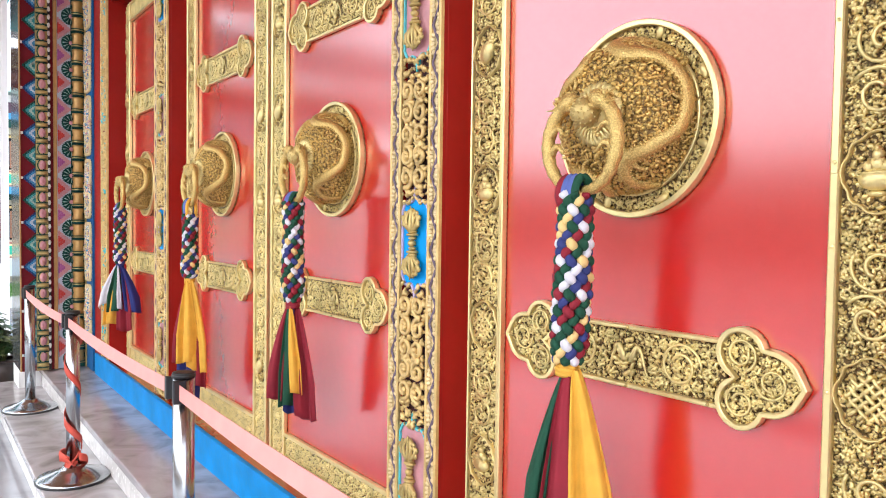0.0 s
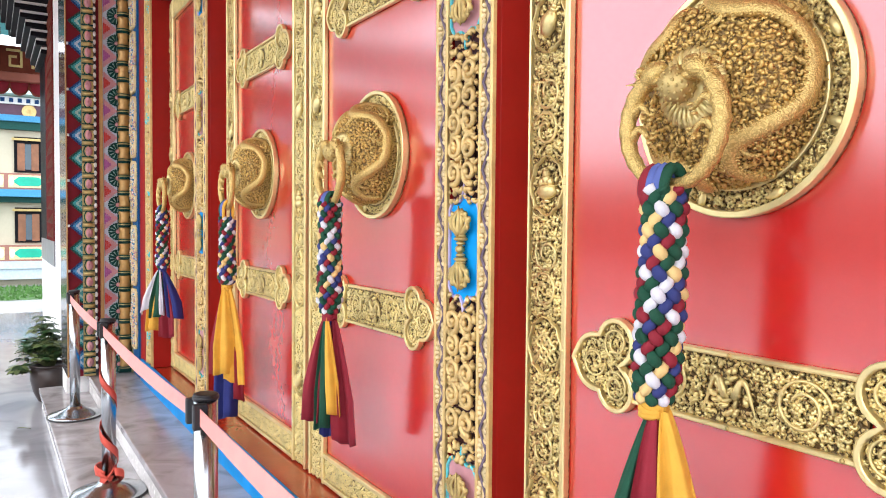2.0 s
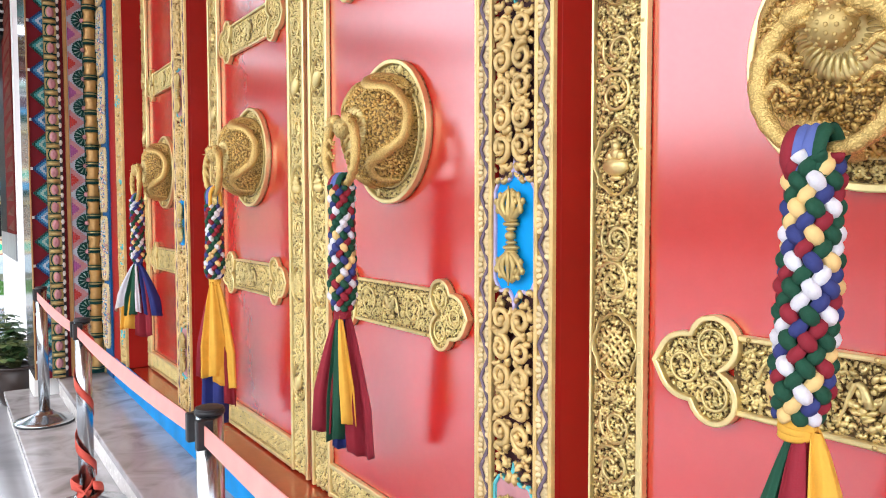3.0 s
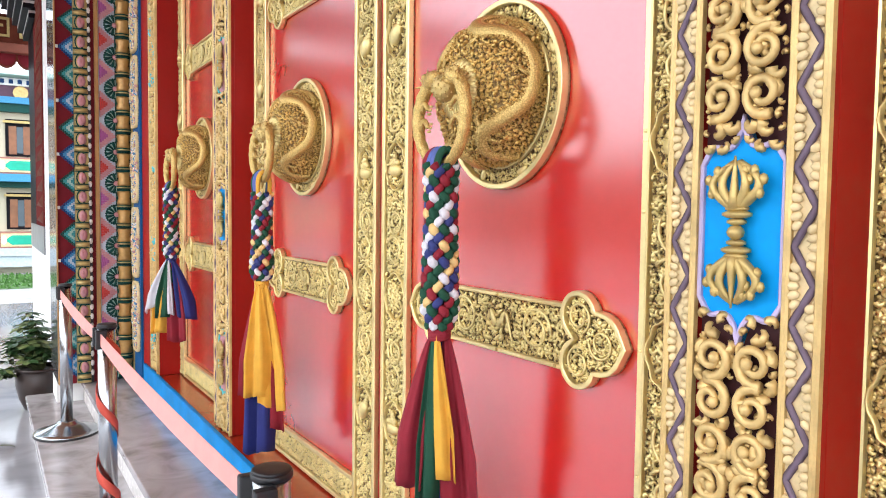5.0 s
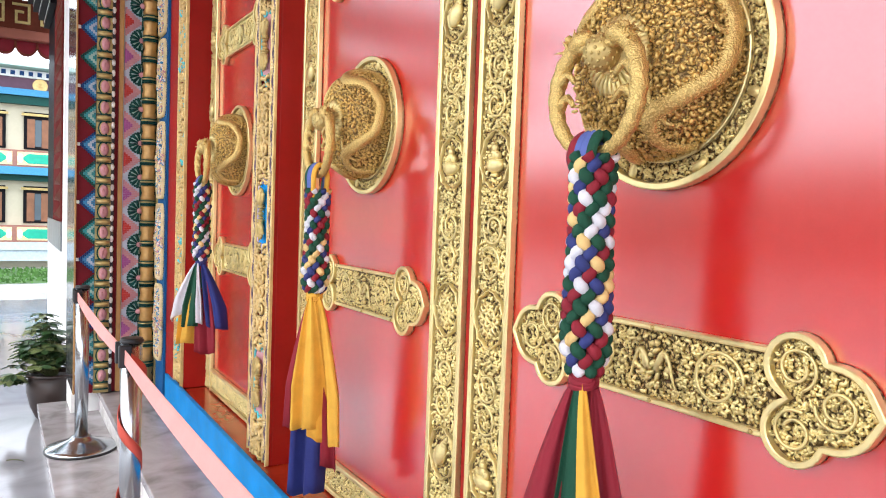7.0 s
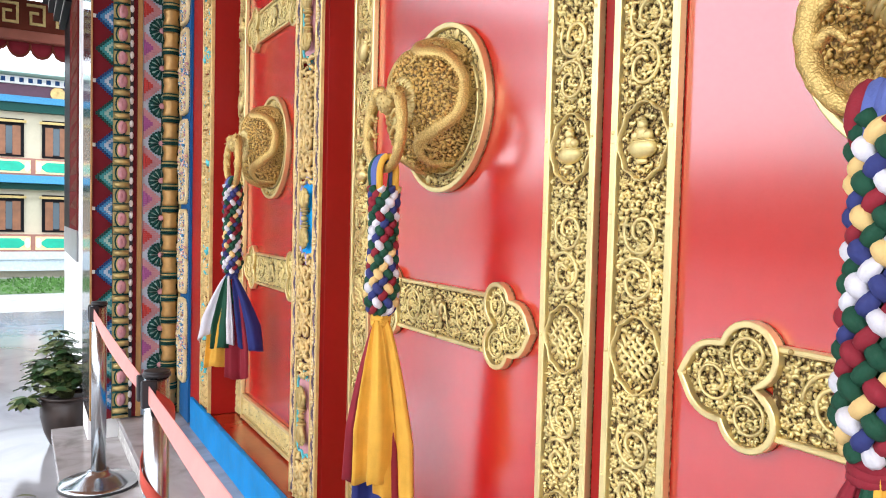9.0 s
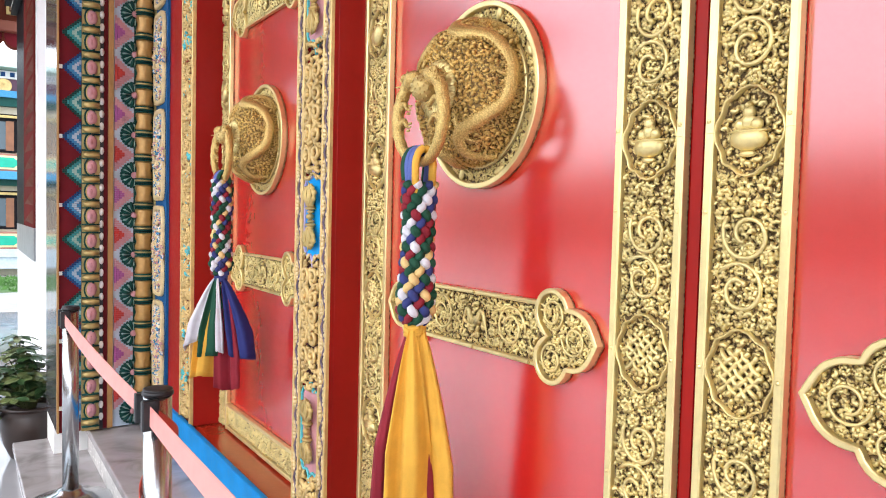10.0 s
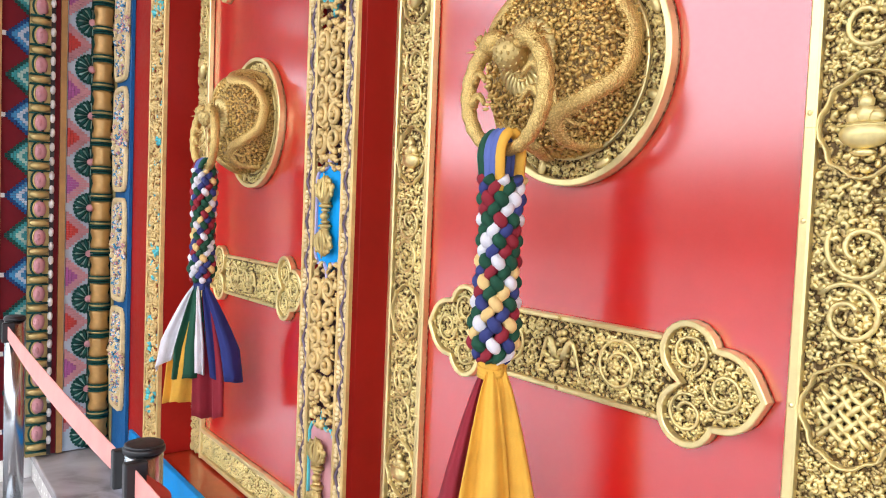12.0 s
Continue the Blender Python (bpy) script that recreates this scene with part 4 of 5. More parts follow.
first = cell.make("relief_cell", [NAVY, CREAM, AZURE, ROSE, IVORY], cells)
first.location = (1.195, 6.262, 0.735)
for k in range(1, 8):
    o = first.copy()
    o.location.z += 0.497 * k
    scene.collection.objects.link(o)

# gilt carved strip beside the end door
strip = Pile()
carve(strip, lambda u, w, m: abs(u) < 0.075 - m * 0.7, -0.085, 0.085, 0.48, 3.9, (0.034, 0.025, 0.018, 0.012), cr, 0.006, None, 1.6)
per = len(strip.f)
strip.s = [int(x) for x in np.repeat(cr.choice((0, 0, 0, 0, 0, 0, 0, 1), per // 60 + 1), 60)[:per]]
ob = strip.make("gilt_strip_carving", [GILT_WOOD, TURQ], jamb, "gilded carving with touches of turquoise")
ob.location = (1.222, 5.812, 0)
edge = Pile()
for o in (-0.09, 0.09):
    edge.add(outline_slab([(o - 0.007, 0.44), (o + 0.007, 0.44), (o + 0.007, 4.0), (o - 0.007, 4.0)], 0.0, 0.018, 0.003))
edge.make("gilt_strip_edges", GILT_WOOD, jamb, smooth=False).location = (1.227, 5.812, 0)


# ---- braided tassels hung from the door rings ----
def cloth(name, colour):
    return surface(name, colour, 0.85, 0, 0.14, 18, 0.35, 400)


C_WHITE, C_YELLOW, C_GREEN, C_RED, C_BLUE = cloth("white_cotton", (0.72, 0.7, 0.74)), cloth("yellow_cotton", (0.78, 0.42, 0.05)), cloth("green_cotton", (0.004, 0.066, 0.032)), cloth("maroon_cotton", (0.27, 0.012, 0.026)), cloth("blue_cotton", (0.03, 0.042, 0.18))
C_CREAM = cloth("straw_cotton", (0.8, 0.55, 0.22))
C_PALE_BLUE = cloth("faded_blue_cotton", (0.1, 0.14, 0.4))


C_NAVY = cloth("navy_cotton", (0.014, 0.022, 0.15))
FAN = 45


def tail(parent, material, u0, spread, lean, width, length, phase, d0, thick=0.012):
    """One hanging cloth end, pleated, narrow at the knot."""
    rows, n = 16, 28
    v, f = [], []
    for i in range(rows):
        s = i / (rows - 1)
        grow = 0.16 + 0.84 * min(1, s * 1.5) ** 0.8
        hw = 0.6 * width * grow
        cu = 1.1 * u0 * (0.2 + 0.8 * grow) + 0.85 * lean * s + 0.004 * math.sin(3 * s + phase)
        for k in range(n):
            a = 2 * math.pi * k / n
            x = math.cos(a)
            fold = 0.45 * hw * math.sin(x * 4.2 + phase) * (0.5 + 0.5 * s) + 0.2 * hw * math.sin(x * 9 + 2 * phase + 2 * s)
            y = thick * 0.5 * math.sin(a) * (0.6 + grow) + fold
            sag = 0.02 * length * math.sin(3 * x + phase) * s * s + spread * x * s * s
            v.append((-(d0 + y), cu + hw * x, -length * s + sag))
    for i in range(rows - 1):
        for k in range(n):
            j = (k + 1) % n
            f.append((i * n + k, i * n + j, (i + 1) * n + j, (i + 1) * n + k))
    f.append(tuple(range(n))[::-1])
    f.append(tuple((rows - 1) * n + k for k in range(n)))
    o = raw("cloth_tail", v, f, material, parent)
    o.rotation_euler.z = radians(FAN)
    o.location.z = -0.4
    return o


def build_tassel(y, shift, tie, tails, label, long=0.0, sway=0.0):
    """Five-colour plait looped over the ring, tied off, with loose cloth ends. Hangs from its top at z = 0."""
    t = holder("braided_tassel", pose(DOOR_X - 0.182 - (0.02 if y > 5 else 0.0), y, 1.619), label, "tassel", "door tassels")
    top, end, r, turn = -0.03 - long, -0.385, 0.028, 2 * math.pi / 0.29
    n = 130
    z = np.linspace(top + 0.012, end, n)
    belly = 1 + 0.07 * np.sin(z * 22 + shift) + 0.14 * np.exp(-((z - end - 0.05) / 0.04) ** 2) - 0.3 * np.exp(-((z - end) / 0.018) ** 2)
    for way, colours in ((1, (C_WHITE, C_GREEN, C_CREAM, C_BLUE, C_WHITE, C_GREEN, C_RED, C_GREEN)), (-1, (C_RED, C_BLUE, C_WHITE, C_GREEN, C_RED, C_BLUE, C_CREAM, C_GREEN))):
        for i, m in enumerate(colours):
            q = turn * (z - z[0])
            a = 2 * math.pi * i / 8 + way * q + shift
            crest = way * np.cos(8 * q)
            rr = r * belly + 0.0052 * crest - (0.0016 if way < 0 else 0.0)
            pts = np.stack([-rr * np.cos(a), rr * np.sin(a) + sway * (z / end) ** 2, z], 1)
            Pile().add(sweep(pts, 0.0082 + (0.0031 if way > 0 else 0.0022) * crest, 8)).make("strand", m, t, "")
    core = Pile().add(sweep([(0, 0, top + 0.01), (0, sway * 0.3, (top + end) / 2), (0, sway, end)], 0.021, 8))
    core.make("core", C_GREEN, t)
    for k, (o, m) in enumerate(((-0.018, C_YELLOW if long else C_GREEN), (-0.006, C_PALE_BLUE), (0.008, C_PALE_BLUE), (0.02, C_GREEN if long else C_RED))):
        q = np.linspace(0, math.pi, 14)
        pts = np.stack([-0.021 * np.cos(q) * (1 + 0.1 * k), o + 0.004 * np.cos(q), -0.026 + 0.042 * np.sin(q)], 1)
        low = np.array([(-0.021, o * 0.9, top - 0.02)])
        low2 = np.array([(0.021, o * 0.9, top - 0.02)])
        Pile().add(sweep(np.vstack([low, pts, low2]), 0.0115, 8, 0.7)).make("loop", m, t)
    knot = Pile()
    zk = end
    for k in range(3):
        q = np.linspace(0, 2 * math.pi, 18, endpoint=False)
        knot.add(sweep(np.stack([0.019 * np.cos(q), 0.019 * np.sin(q) + sway, zk - 0.006 - 0.008 * k + 0.003 * np.sin(q + k)], 1), 0.0085, 6, 1, True))
    knot.make("tie", tie, t, "cloth tie round the plait")
    for spec in tails:
        tail(t, *spec)
    return t


build_tassel(LEAF_Y[0] + 0.015, 0.2, C_YELLOW, ((C_GREEN, 0.034, 0.0, 0.055, 0.04, 0.37, 0.4, -0.012), (C_RED, 0.014, 0.0, 0.012, 0.085, 0.46, 1.9, 0.004), (C_YELLOW, -0.02, 0.02, -0.03, 0.085, 0.42, 3.0, 0.012), (C_YELLOW, -0.026, 0.01, -0.055, 0.05, 0.38, 5.0, -0.008)), "plaited five-colour tassel with yellow tie and cloth ends", 0.0, 0.015)
build_tassel(LEAF_Y[1], 1.1, C_RED, ((C_RED, 0.036, 0.0, 0.04, 0.06, 0.36, 0.4, 0.004), (C_GREEN, 0.012, 0.0, 0.012, 0.05, 0.38, 2.2, 0.016), (C_YELLOW, -0.006, 0.0, -0.008, 0.05, 0.33, 1.2, 0.02), (C_NAVY, 0.0, 0.0, 0.004, 0.05, 0.41, 4.1, -0.012), (C_RED, -0.03, 0.01, -0.03, 0.075, 0.43, 5.2, -0.004)), "plaited five-colour tassel tied in maroon with cloth ends")
build_tassel(LEAF_Y[2], 2.3, C_YELLOW, ((C_RED, 0.04, 0.0, 0.045, 0.05, 0.43, 0.6, -0.006), (C_YELLOW, 0.006, 0.0, 0.01, 0.085, 0.42, 2.6, 0.02), (C_YELLOW, -0.026, 0.015, -0.03, 0.09, 0.46, 4.4, 0.006), (C_NAVY, 0.01, 0.0, 0.012, 0.095, 0.64, 3.3, -0.008), (C_RED, -0.026, 0.0, -0.014, 0.055, 0.55, 1.2, -0.018)), "plaited five-colour tassel with broad yellow cloth ends", 0.045, 0.006)
build_tassel(LEAF_Y[3], 3.4, C_BLUE, ((C_WHITE, 0.05, -0.03, 0.085, 0.06, 0.27, 0.6, 0.012), (C_YELLOW, 0.036, 0.0, 0.06, 0.08, 0.40, 2.0, -0.006), (C_GREEN, 0.016, 0.0, 0.03, 0.08, 0.31, 2.6, 0.018), (C_WHITE, -0.004, 0.0, 0.0, 0.03, 0.29, 1.0, 0.024), (C_RED, -0.02, 0.0, -0.022, 0.09, 0.44, 4.4, -0.004), (C_NAVY, -0.036, 0.01, -0.065, 0.085, 0.31, 3.3, 0.008)), "plaited five-colour tassel with white, green and blue ends", 0.0, 0.004)


# ---- barrier posts and belts ----
def build_stanchion(x, y, label):
    s = holder("barrier_post", pose(x, y, TREAD_1), label, "barrier post", "barrier posts")
    v, f = revolve([(0.176, 0.0), (0.178, 0.012), (0.174, 0.02), (0.155, 0.026), (0.12, 0.036), (0.085, 0.05), (0.056, 0.064), (0.05, 0.074), (0.04, 0.078)], 56)
    raw("base", v, f, CHROME, s, "domed steel base")
    v, f = revolve([(0.178, 0.0), (0.182, 0.003), (0.182, 0.010), (0.178, 0.013)], 56)
    raw("base_rim", v, f, BLACK, s)
    v, f = revolve([(0.0335, 0.074), (0.0335, 0.873)], 32)
    raw("pole", v, f, CHROME, s, "brushed steel pole")
    v, f = revolve([(0.034, 0.872), (0.037, 0.873), (0.037, 0.881), (0.035, 0.883), (0.032, 0.884)], 32)
    raw("head", v, f, BLACK, s, "black belt head")
    v, f = revolve([(0.0345, 0.8825), (0.0345, 0.887), (0.031, 0.8885), (0.012, 0.8885)], 32)
    raw("cap", v, f, BLACK, s, "black cap")
    for e in (-1, 1):
        bm = box(bmesh.new(), -0.046, -0.006, *sorted((e * 0.03, e * 0.052)), 0.797, 0.87, 0.004)
        part("belt_clip", bm, BLACK, s)
    return s


STANDS = (("steel barrier post on the marble step", 0.70, 0.42), ("steel barrier post on the marble step", 0.697, 2.285), ("steel barrier post wound with loose red belt", 0.679, 4.125), ("steel barrier post near the potted plant", 0.682, 5.83))
stands = [build_stanchion(x, y, lb) for lb, x, y in STANDS]


def build_belt(a, b, sag):
    n = 24
    v, f = [], []
    for i in range(n + 1):
        q = i / n
        x, y = a[0] + (b[0] - a[0]) * q, a[1] + (b[1] - a[1]) * q
        z = TREAD_1 + 0.834 - sag * 4 * q * (1 - q)
        tilt = 0.006 * math.sin(q * 3.1)
        for dx, dz in ((-0.001, -0.0235), (0.001, -0.0235), (0.001, 0.0235), (-0.001, 0.0235)):
            v.append((x + dx + (tilt if dz > 0 else -tilt), y, z + dz))
    for i in range(n):
        for k in range(4):
            j = (k + 1) % 4
            f.append((4 * i + k, 4 * i + j, 4 * i + 4 + j, 4 * i + 4 + k))
    f += [(0, 1, 2, 3), (4 * n + 3, 4 * n + 2, 4 * n + 1, 4 * n)]
    return tagged(raw("barrier_belt", v, f, BELT, None, "", False), "coral red webbing belt stretched between barrier posts", "barrier belt", "barrier belts")


for (_, x0, y0), (_, x1, y1) in zip(STANDS, STANDS[1:]):
    build_belt((x0 - 0.028, y0 + 0.05), (x1 - 0.028, y1 - 0.05), 0.016)

# loose belt wound down one post and knotted at its foot
wind = Pile()
n = 70
v, f = [], []
for i in range(n + 1):
    q = i / n
    a = -1.9 + q * 2 * math.pi * 2.35
    r = 0.0395 + 0.012 * max(0, 1 - q * 6) + 0.004 * math.sin(9 * q)
    z = TREAD_1 + 0.83 - 0.66 * q
    hw = 0.023
    for dr, dz in ((0, -hw), (0.0015, -hw), (0.0015, hw), (0, hw)):
        v.append((0.679 + (r + dr) * math.cos(a), 4.125 + (r + dr) * math.sin(a), z + dz + 0.0 * q))
for i in range(n):
    for k in range(4):
        j = (k + 1) % 4
        f.append((4 * i + k, 4 * i + j, 4 * i + 4 + j, 4 * i + 4 + k))
wind.add((v, f))
wr = np.random.default_rng(3)
for k in range(4):
    q = np.linspace(0, 1, 12)
    a0 = wr.uniform(0, 6.28)
    a = a0 + q * 3.6
    r = 0.046 + 0.018 * np.sin(q * 3.1 + k) + 0.05 * q * (k in (2, 5))
    pts = np.stack([0.679 + r * np.cos(a), 4.125 + r * np.sin(a), TREAD_1 + 0.085 + 0.05 * np.abs(np.sin(q * 2.4 + k)) - 0.012 * k * q * (k in (2, 5))], 1)
    wind.add(sweep(pts, 0.022, 8, 0.28))
tagged(wind.make("loose_belt", BELT_RED, None), "dark red webbing wound round a barrier post and knotted", "barrier belt")


# ---- potted plant at the end of the steps ----
POT = surface("brown_glaze", (0.03, 0.017, 0.013), 0.35, 0, 0.35, 9, 0.12, 40, 0.0)
SOIL = surface("soil", (0.03, 0.02, 0.014), 0.95, 0, 0.4, 30, 0.6, 120)
LEAF = surface("leaf_green", (0.03, 0.075, 0.022), 0.4, 0, 0.4, 20, 0.1, 80)
LEAF_PALE = surface("leaf_variegated", (0.15, 0.19, 0.07), 0.4, 0, 0.4, 20, 0.1, 80)
STEM = surface("green_stem", (0.1, 0.12, 0.04), 0.6)
plant = holder("potted_plant", pose(0.615, 7.16, 0.0), "leafy umbrella plant in a glazed brown pot", "plant")
v, f = revolve([(0.085, 0.0), (0.1, 0.01), (0.135, 0.09), (0.156, 0.19), (0.152, 0.26), (0.142, 0.285), (0.15, 0.296), (0.163, 0.302), (0.163, 0.314), (0.15, 0.318), (0.138, 0.31), (0.132, 0.285)], 40)
raw("pot", v, f, POT, plant, "glazed brown pot")
v, f = revolve([(0.001, 0.29), (0.08, 0.292), (0.138, 0.286), (0.138, 0.27)], 24)
raw("soil", v, f, SOIL, plant)
pr = np.random.default_rng(11)
stems, leaves, pale = Pile(), Pile(), Pile()


def leaflet(pile, base, out, up, length, width):
    """A folded, pointed leaf of eight faces."""
    out, up = Vector(out).normalized(), Vector(up).normalized()
    side = out.cross(up).normalized()
    v = []
    for q, w in ((0.0, 0.08), (0.3, 0.8), (0.6, 1.0), (0.85, 0.6), (1.0, 0.04)):
        c = Vector(base) + out * length * q - up * length * 0.28 * q * q
        for s in (-1, 0, 1):
            p = c + side * s * width * w * 0.5 + up * (0.12 * width * abs(s))
            v.append(tuple(p))
    f = []
    for k in range(4):
        for s in (0, 1):
            a = 3 * k + s
            f.append((a, a + 1, a + 4, a + 3))
    pile.add((v, f))


for k in range(84):
    a, q = pr.uniform(0, 6.28), pr.uniform(0, 1)
    lean = pr.uniform(0.02, 0.17)
    h = 0.34 + 0.4 * q * (1 - 0.6 * lean / 0.17) + 0.02
    droop = k % 9 == 0
    tip = np.array((lean * math.cos(a) - 0.03, lean * math.sin(a), 0.27 + pr.uniform(0, 0.09) if droop else h))
    if droop:
        tip[0] = -0.2 - pr.uniform(0, 0.05)
    root = np.array((0.03 * math.cos(a), 0.03 * math.sin(a), 0.288))
    g = np.linspace(0, 1, 5)[:, None]
    stems.add(sweep(root + (tip - root) * g + np.array((0, 0, 0.05)) * np.sin(g * 3.1), 0.003, 5))
    tilt = Vector((lean * math.cos(a) * 3, lean * math.sin(a) * 3, 1)).normalized()
    n = int(pr.integers(6, 9))
    for j in range(n):
        b = 2 * math.pi * j / n + pr.uniform(-0.2, 0.2)
        o = Vector((math.cos(b), math.sin(b), pr.uniform(-0.1, 0.25)))
        leaflet(pale if pr.uniform() < 0.4 else leaves, tip, o, tilt, pr.uniform(0.07, 0.11), pr.uniform(0.034, 0.05))
stems.make("stems", STEM, plant)
leaves.make("foliage", LEAF, plant, "dark green leaflets")
pale.make("foliage", LEAF_PALE, plant, "pale variegated leaflets")
fallen = Pile()
leaflet(fallen, (0, 0, 0.006), (1, 0.3, 0), (0, 0, 1), 0.09, 0.03)
ob = tagged(fallen.make("fallen_leaf", STEM), "dry fallen leaf on the terrace floor", "leaf")
ob.location = (0.34, 6.2, 0.026)


BRICK = surface("rust_red_paint", (0.12, 0.03, 0.018), 0.5, 0, 0.25, 6, 0.1)


# ---- slender gate pier beyond the porch ----
DARK = surface("black_paint", (0.012, 0.012, 0.014), 0.4, 0, 0.2, 10, 0.05)
PIER_RED = surface("dull_maroon_paint", (0.13, 0.02, 0.018), 0.9, 0, 0.25, 6, 0.1)
for paint in (DARK, BRICK, PIER_RED):
    paint.node_tree.nodes["Principled BSDF"].inputs["Specular IOR Level"].default_value = 0.02
GREY = surface("grey_stone", (0.22, 0.23, 0.24), 0.35, 0, 0.2, 6, 0.05)
pier = holder("gate_pier", pose(0, 0, 0), "white gate pier with dark carved maroon panel", "pier", kind="structure")
slab("pier_body", 0.805, 0.872, 9.1, 11.6, 0.0, 4.6, WHITE, pier, "white painted pier", 0.01)
slab("pier_foot", 0.79, 0.8045, 9.25, 11.42, 1.02, 1.298, GREY, pier)
slab("pier_edge", 0.792, 0.8045, 10.4, 11.42, 1.3, 4.0, DARK, pier)
panel = slab("pier_panel", 0.792, 0.8045, 9.25, 10.39, 1.3, 4.0, PIER_RED, pier, "maroon carved panel")
zig = Pile()
for k in range(17):
    z = 1.33 + 0.16 * k
    zig.add(([(0.7915, 9.35, z), (0.7915, 10.3, z + 0.02), (0.7915, 9.35, z + 0.13), (0.768, 9.6, z + 0.06)], [(0, 1, 3), (1, 2, 3), (2, 0, 3), (0, 2, 1)]))
zig.make("carved_zigzag", BRICK, panel, smooth=False)


# ---- gate beam, valance and rafters above ----
beam = holder("gate_beam", label="rust-red carved gate beam with scalloped valance", category="beam", kind="structure")
slab("beam", -6.0, 0.95, 12.2, 12.5, 3.62, 4.0, BRICK, beam, "rust-red beam", 0.01)
slab("beam_moulding", -6.0, 0.95, 12.12, 12.5, 3.5, 3.617, surface("orange_paint", (0.2, 0.05, 0.025), 0.5), beam, "", 0.01)
fret = Pile()
for k in range(24):
    x = 0.9 - 0.28 * k
    for x0, x1, z0, z1 in ((0, 0.2, 0.28, 0.31), (0, 0.03, 0.06, 0.28), (0.03, 0.17, 0.06, 0.09), (0.14, 0.17, 0.09, 0.22), (0.07, 0.14, 0.19, 0.22)):
        fret.add(block(x - x1, x - x0, 12.17, 12.199, 3.64 + z0, 3.64 + z1))
fret.make("key_fret", OLIVE_GOLD, beam, smooth=False)
scal = Pile()
for k in range(30):
    x = 0.82 - 0.24 * k
    dip = 0.12 if k % 5 < 3 else 0.05
    n = 14
    arc = [(x + 0.121 * math.cos(math.pi * i / n), 3.5 - (dip + 0.06) * math.sin(math.pi * i / n) ** 0.7) for i in range(n + 1)]
    vv = [(a, 12.26, c) for a, c in arc] + [(a, 12.32, c) for a, c in arc]
    ff = [tuple(range(n + 1)), tuple(range(n + 1, 2 * n + 2))[::-1]] + [(i, i + n + 1, i + n + 2, i + 1) for i in range(n)]
    scal.add((vv, ff), 0)
    scal.add(sweep([(a, 12.25, c + 0.01) for a, c in arc], 0.012, 5), 1)
scal.make("valance", [RUST, BRICK], beam, smooth=False)
for k in range(16):
    r = holder("rafter", pose(0.9 - 0.2 * k, 11.7, 4.02, 12, 0, 0), "black rafter with white painted end", "rafter", "gate rafters")
    slab("bar", -0.045, 0.045, -0.35, 0.75, 0.0, 0.1, DARK, r, bevel=0.006)
    slab("white_end", -0.04, 0.04, -0.37, -0.351, 0.012, 0.09, IVORY, r)
    slab("under_band", -0.046, 0.046, -0.2, -0.1, -0.004, -0.0005, IVORY, r)
bracket = holder("roof_bracket", label="stacked black bracket bars with white edges under the eave", category="bracket", kind="structure")
for k in range(12):
    z, x1 = 3.5 + 0.085 * k, 0.79
    bar = slab("bracket_bar", x1 - 0.06 - 0.055 * k, x1, 10.0 - 0.06 * k, 11.3, z, z + 0.05, DARK, bracket, bevel=0.004)
    slab("white_edge", x1 - 0.06 - 0.055 * k, x1, 9.985 - 0.06 * k, 11.3, z + 0.0505, z + 0.075, IVORY, bar)
eave = structure(slab("gate_eave", -6.0, 1.1, 11.0, 13.5, 4.42, 4.6, TEAL), "painted teal eave board of the gate roof", "eave")


# ---- monastery building across the plaza ----
WALL_C = surface("cream_render", (0.5, 0.46, 0.34), 0.7, 0, 0.12, 0.8, 0.05, 12)
GLASS = surface("window_glass", (0.05, 0.08, 0.1), 0.08, 0, 0.1, 2, 0.0)
WOOD = surface("brown_window_wood", (0.22, 0.09, 0.04), 0.5, 0, 0.25, 5, 0.1)
JADE = surface("jade_paint", (0.0, 0.36, 0.24), 0.5, 0, 0.15, 5, 0.05)
ROOF = surface("pale_green_roof", (0.42, 0.58, 0.54), 0.5, 0, 0.1, 2, 0.1)
BY = 30.0
house = holder("monastery_building", pose(0, BY, 0), "two-storey cream monastery building with painted bands", "building")
slab("wall", -14, 12, 0.0, 8.0, -0.8, 5.85, WALL_C, house, "cream rendered wall")
slab("roof", -14.6, 12.6, -0.9, 8.6, 5.86, 6.05, ROOF, house, "pale green flat roof")
slab("frieze", -14.2, 12.2, -0.2, -0.003, 5.2, 5.58, surface("plum_paint", (0.09, 0.03, 0.06), 0.5), house, "plum painted frieze")
slab("frieze_top", -14.3, 12.3, -0.3, -0.003, 5.585, 5.83, WHITE, house)
for k in range(40):
    slab("frieze_dot", -4.1 + 0.26 * k, -3.97 + 0.26 * k, -0.33, -0.301, 5.64, 5.78, NAVY, house)
slab("blue_band", -14.2, 12.2, -0.35, -0.003, 4.98, 5.195, AZURE, house)
slab("green_band", -14.2, 12.2, -0.25, -0.003, 4.70, 4.975, GREEN_DK, house)
for z in (2.6, 0.08):
    slab("parapet", -14.2, 12.2, -0.4, -0.003, z, z + 0.56, surface("parapet_paint", (0.3, 0.13, 0.1), 0.6), house, "painted balcony parapet")
    slab("blue_band", -14.3, 12.3, -0.55, -0.003, z - 0.26, z - 0.004, AZURE if z > 1 else SKYBLUE, house)
    if z > 1:
        slab("green_band", -14.2, 12.2, -0.3, -0.003, z - 0.46, z - 0.264, GREEN_DK, house)
slab("blue_base", -14.3, 12.3, -0.5, -0.003, -0.55, -0.19, SKYBLUE, house)
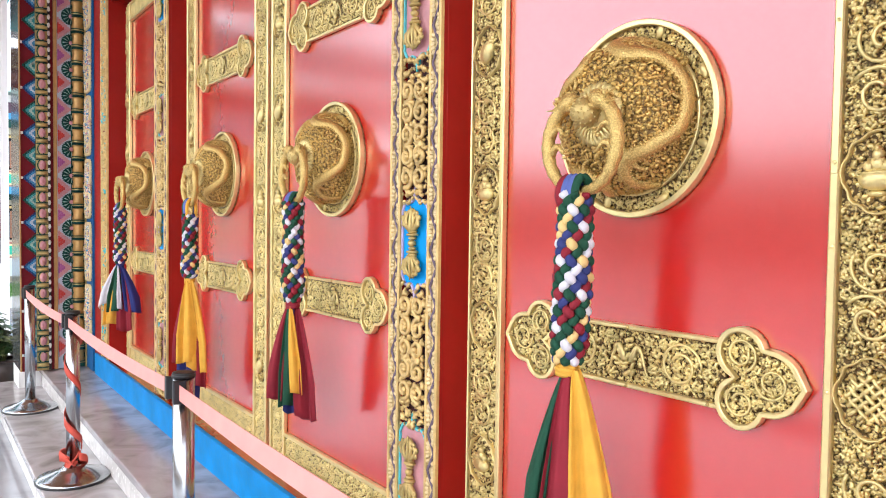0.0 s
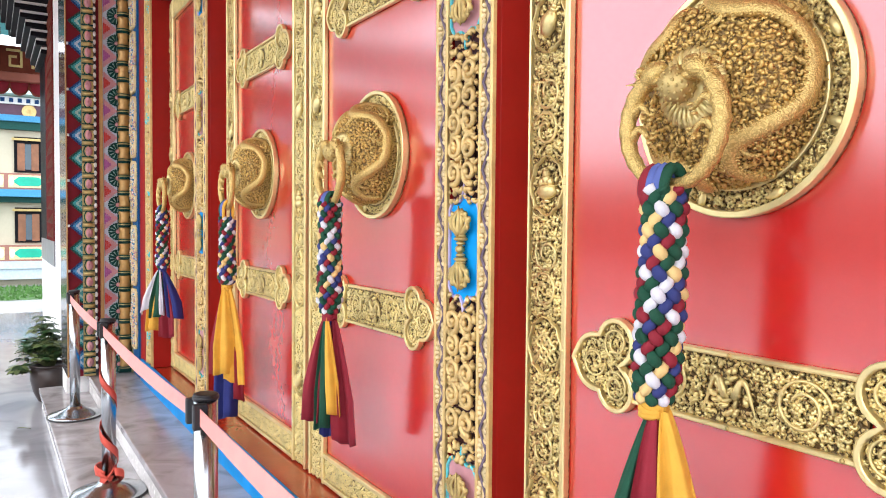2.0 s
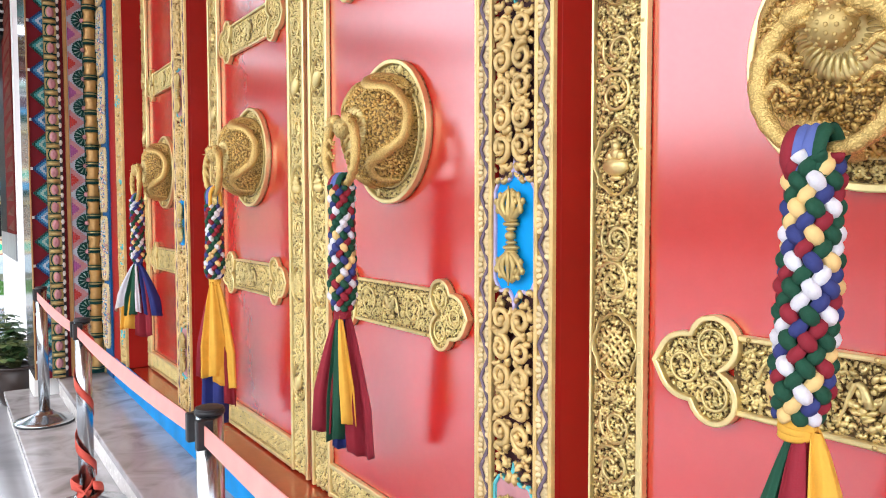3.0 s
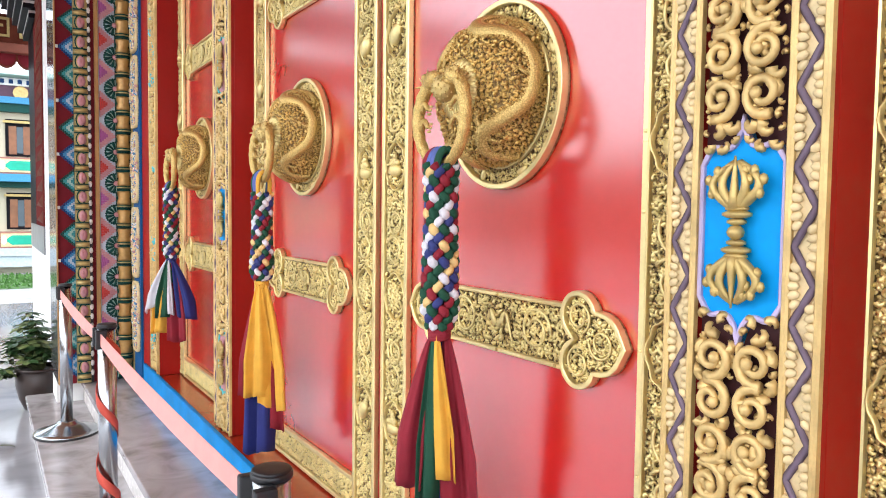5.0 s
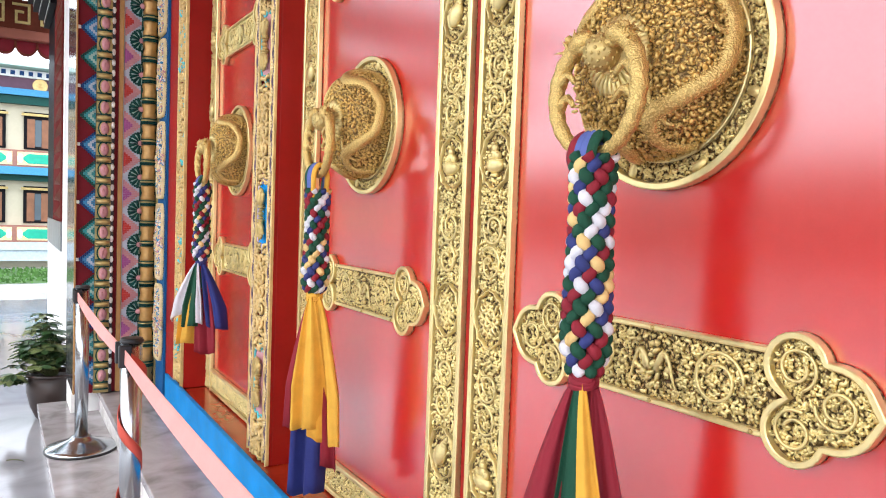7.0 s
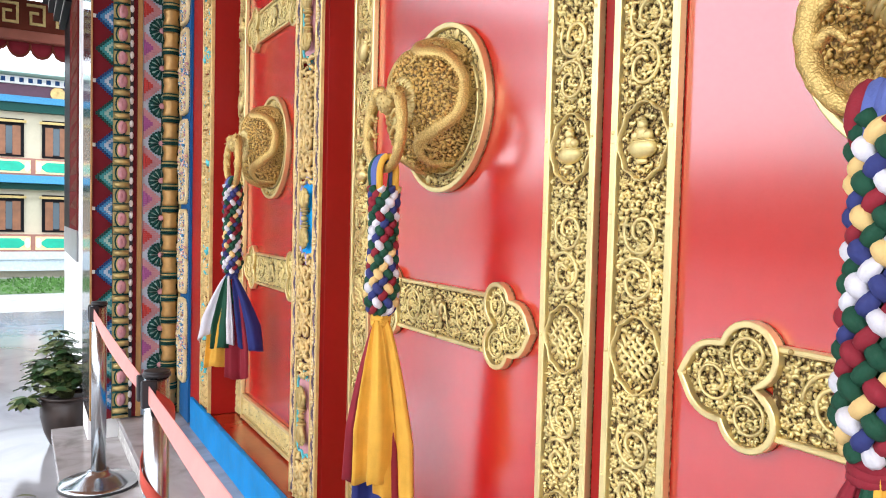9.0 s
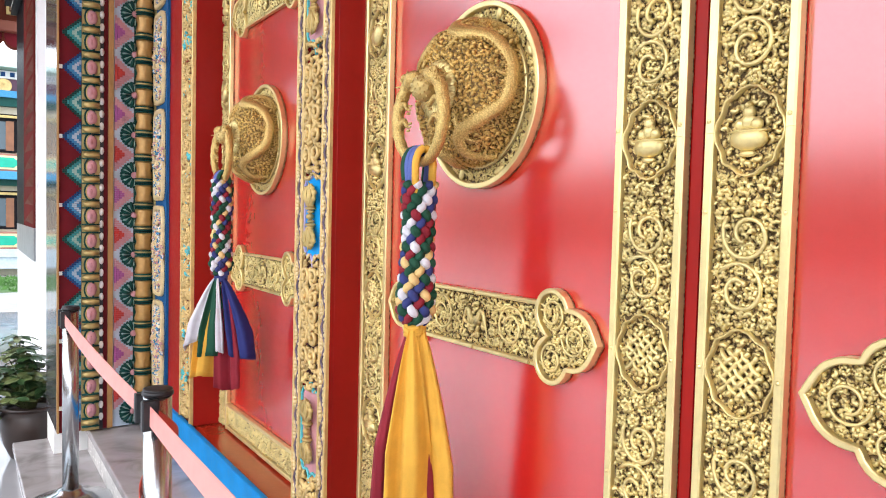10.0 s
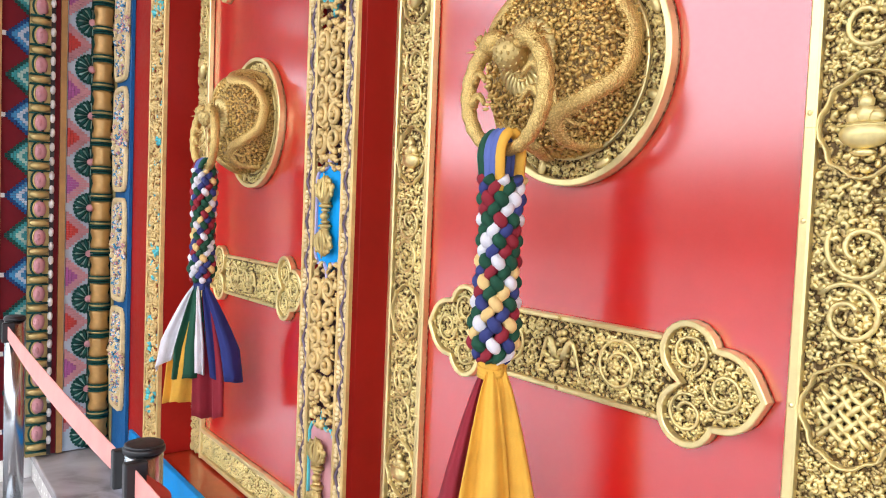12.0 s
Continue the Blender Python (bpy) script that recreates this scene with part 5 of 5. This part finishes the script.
for k in range(-6, 6):
    x = 1.41 + 1.38 * k
    for z0 in (3.22, 0.72):
        w = slab("window", x - 0.43, x + 0.43, -0.06, -0.004, z0, z0 + 1.25, DARK, house, "dark framed window")
        slab("shutter", x - 0.33, x - 0.1, -0.075, -0.0605, z0 + 0.06, z0 + 1.02, WOOD, w)
        slab("shutter", x + 0.1, x + 0.33, -0.075, -0.0605, z0 + 0.06, z0 + 1.02, WOOD, w)
        slab("pane", x - 0.095, x + 0.095, -0.07, -0.0605, z0 + 0.1, z0 + 1.0, GLASS, w)
        slab("lintel", x - 0.5, x + 0.5, -0.16, -0.0605, z0 + 1.12, z0 + 1.2, OLIVE_GOLD, w)
    for z0 in (2.66, 0.14):
        m = Pile()
        m.add(outline_slab([(-0.62, 0), (0.62, 0), (0.62, 0.44), (-0.62, 0.44)], 0.0, 0.02), 0)
        m.add(outline_slab([(-0.5, 0.22), (-0.3, 0.06), (0.3, 0.06), (0.5, 0.22), (0.3, 0.38), (-0.3, 0.38)], 0.0, 0.035), 1)
        for e in (-1, 1):
            m.add(ball((-0.03, e * 0.53, 0.22), (0.03, 0.09, 0.16), None, 5, 10), 2)
        o = m.make("band_motif", [CREAM, JADE, IVORY], house, smooth=False)
        o.matrix_basis = pose(x, -0.405, z0, 0, 0, 90)
v, f = revolve([(0.23, 0.0), (0.23, 0.03), (0.2, 0.04), (0.18, 0.03), (0.05, 0.035), (0.04, 0.05)], 24, "x")
wheel = raw("wheel_emblem", v, f, GILT_WOOD, house, "round gilded wheel emblem")
wheel.matrix_basis = pose(1.45, -0.205, 5.36, 0, 0, 90)
lawn = Pile()
lr = np.random.default_rng(2)
for k in range(2600):
    x, y = lr.uniform(-8, 9), lr.uniform(24.5, 29)
    h = lr.uniform(0.05, 0.13)
    d = lr.uniform(-0.05, 0.05)
    lawn.add(([(x - 0.05, y, -0.8), (x + 0.05, y, -0.8), (x + d, y + d, -0.8 + h)], [(0, 1, 2)]))
tagged(lawn.make("grass", surface("grass_green", (0.06, 0.16, 0.03), 0.8, 0, 0.4, 3, 0.1), smooth=False), "mown green grass before the building", "grass", kind="stuff")
structure(slab("lawn_bed", -12, 12, 24.4, 29.3, -0.799, -0.79, surface("turf", (0.05, 0.12, 0.03), 0.9, 0, 0.3, 4, 0.2)), "green turf bed before the building", "lawn")
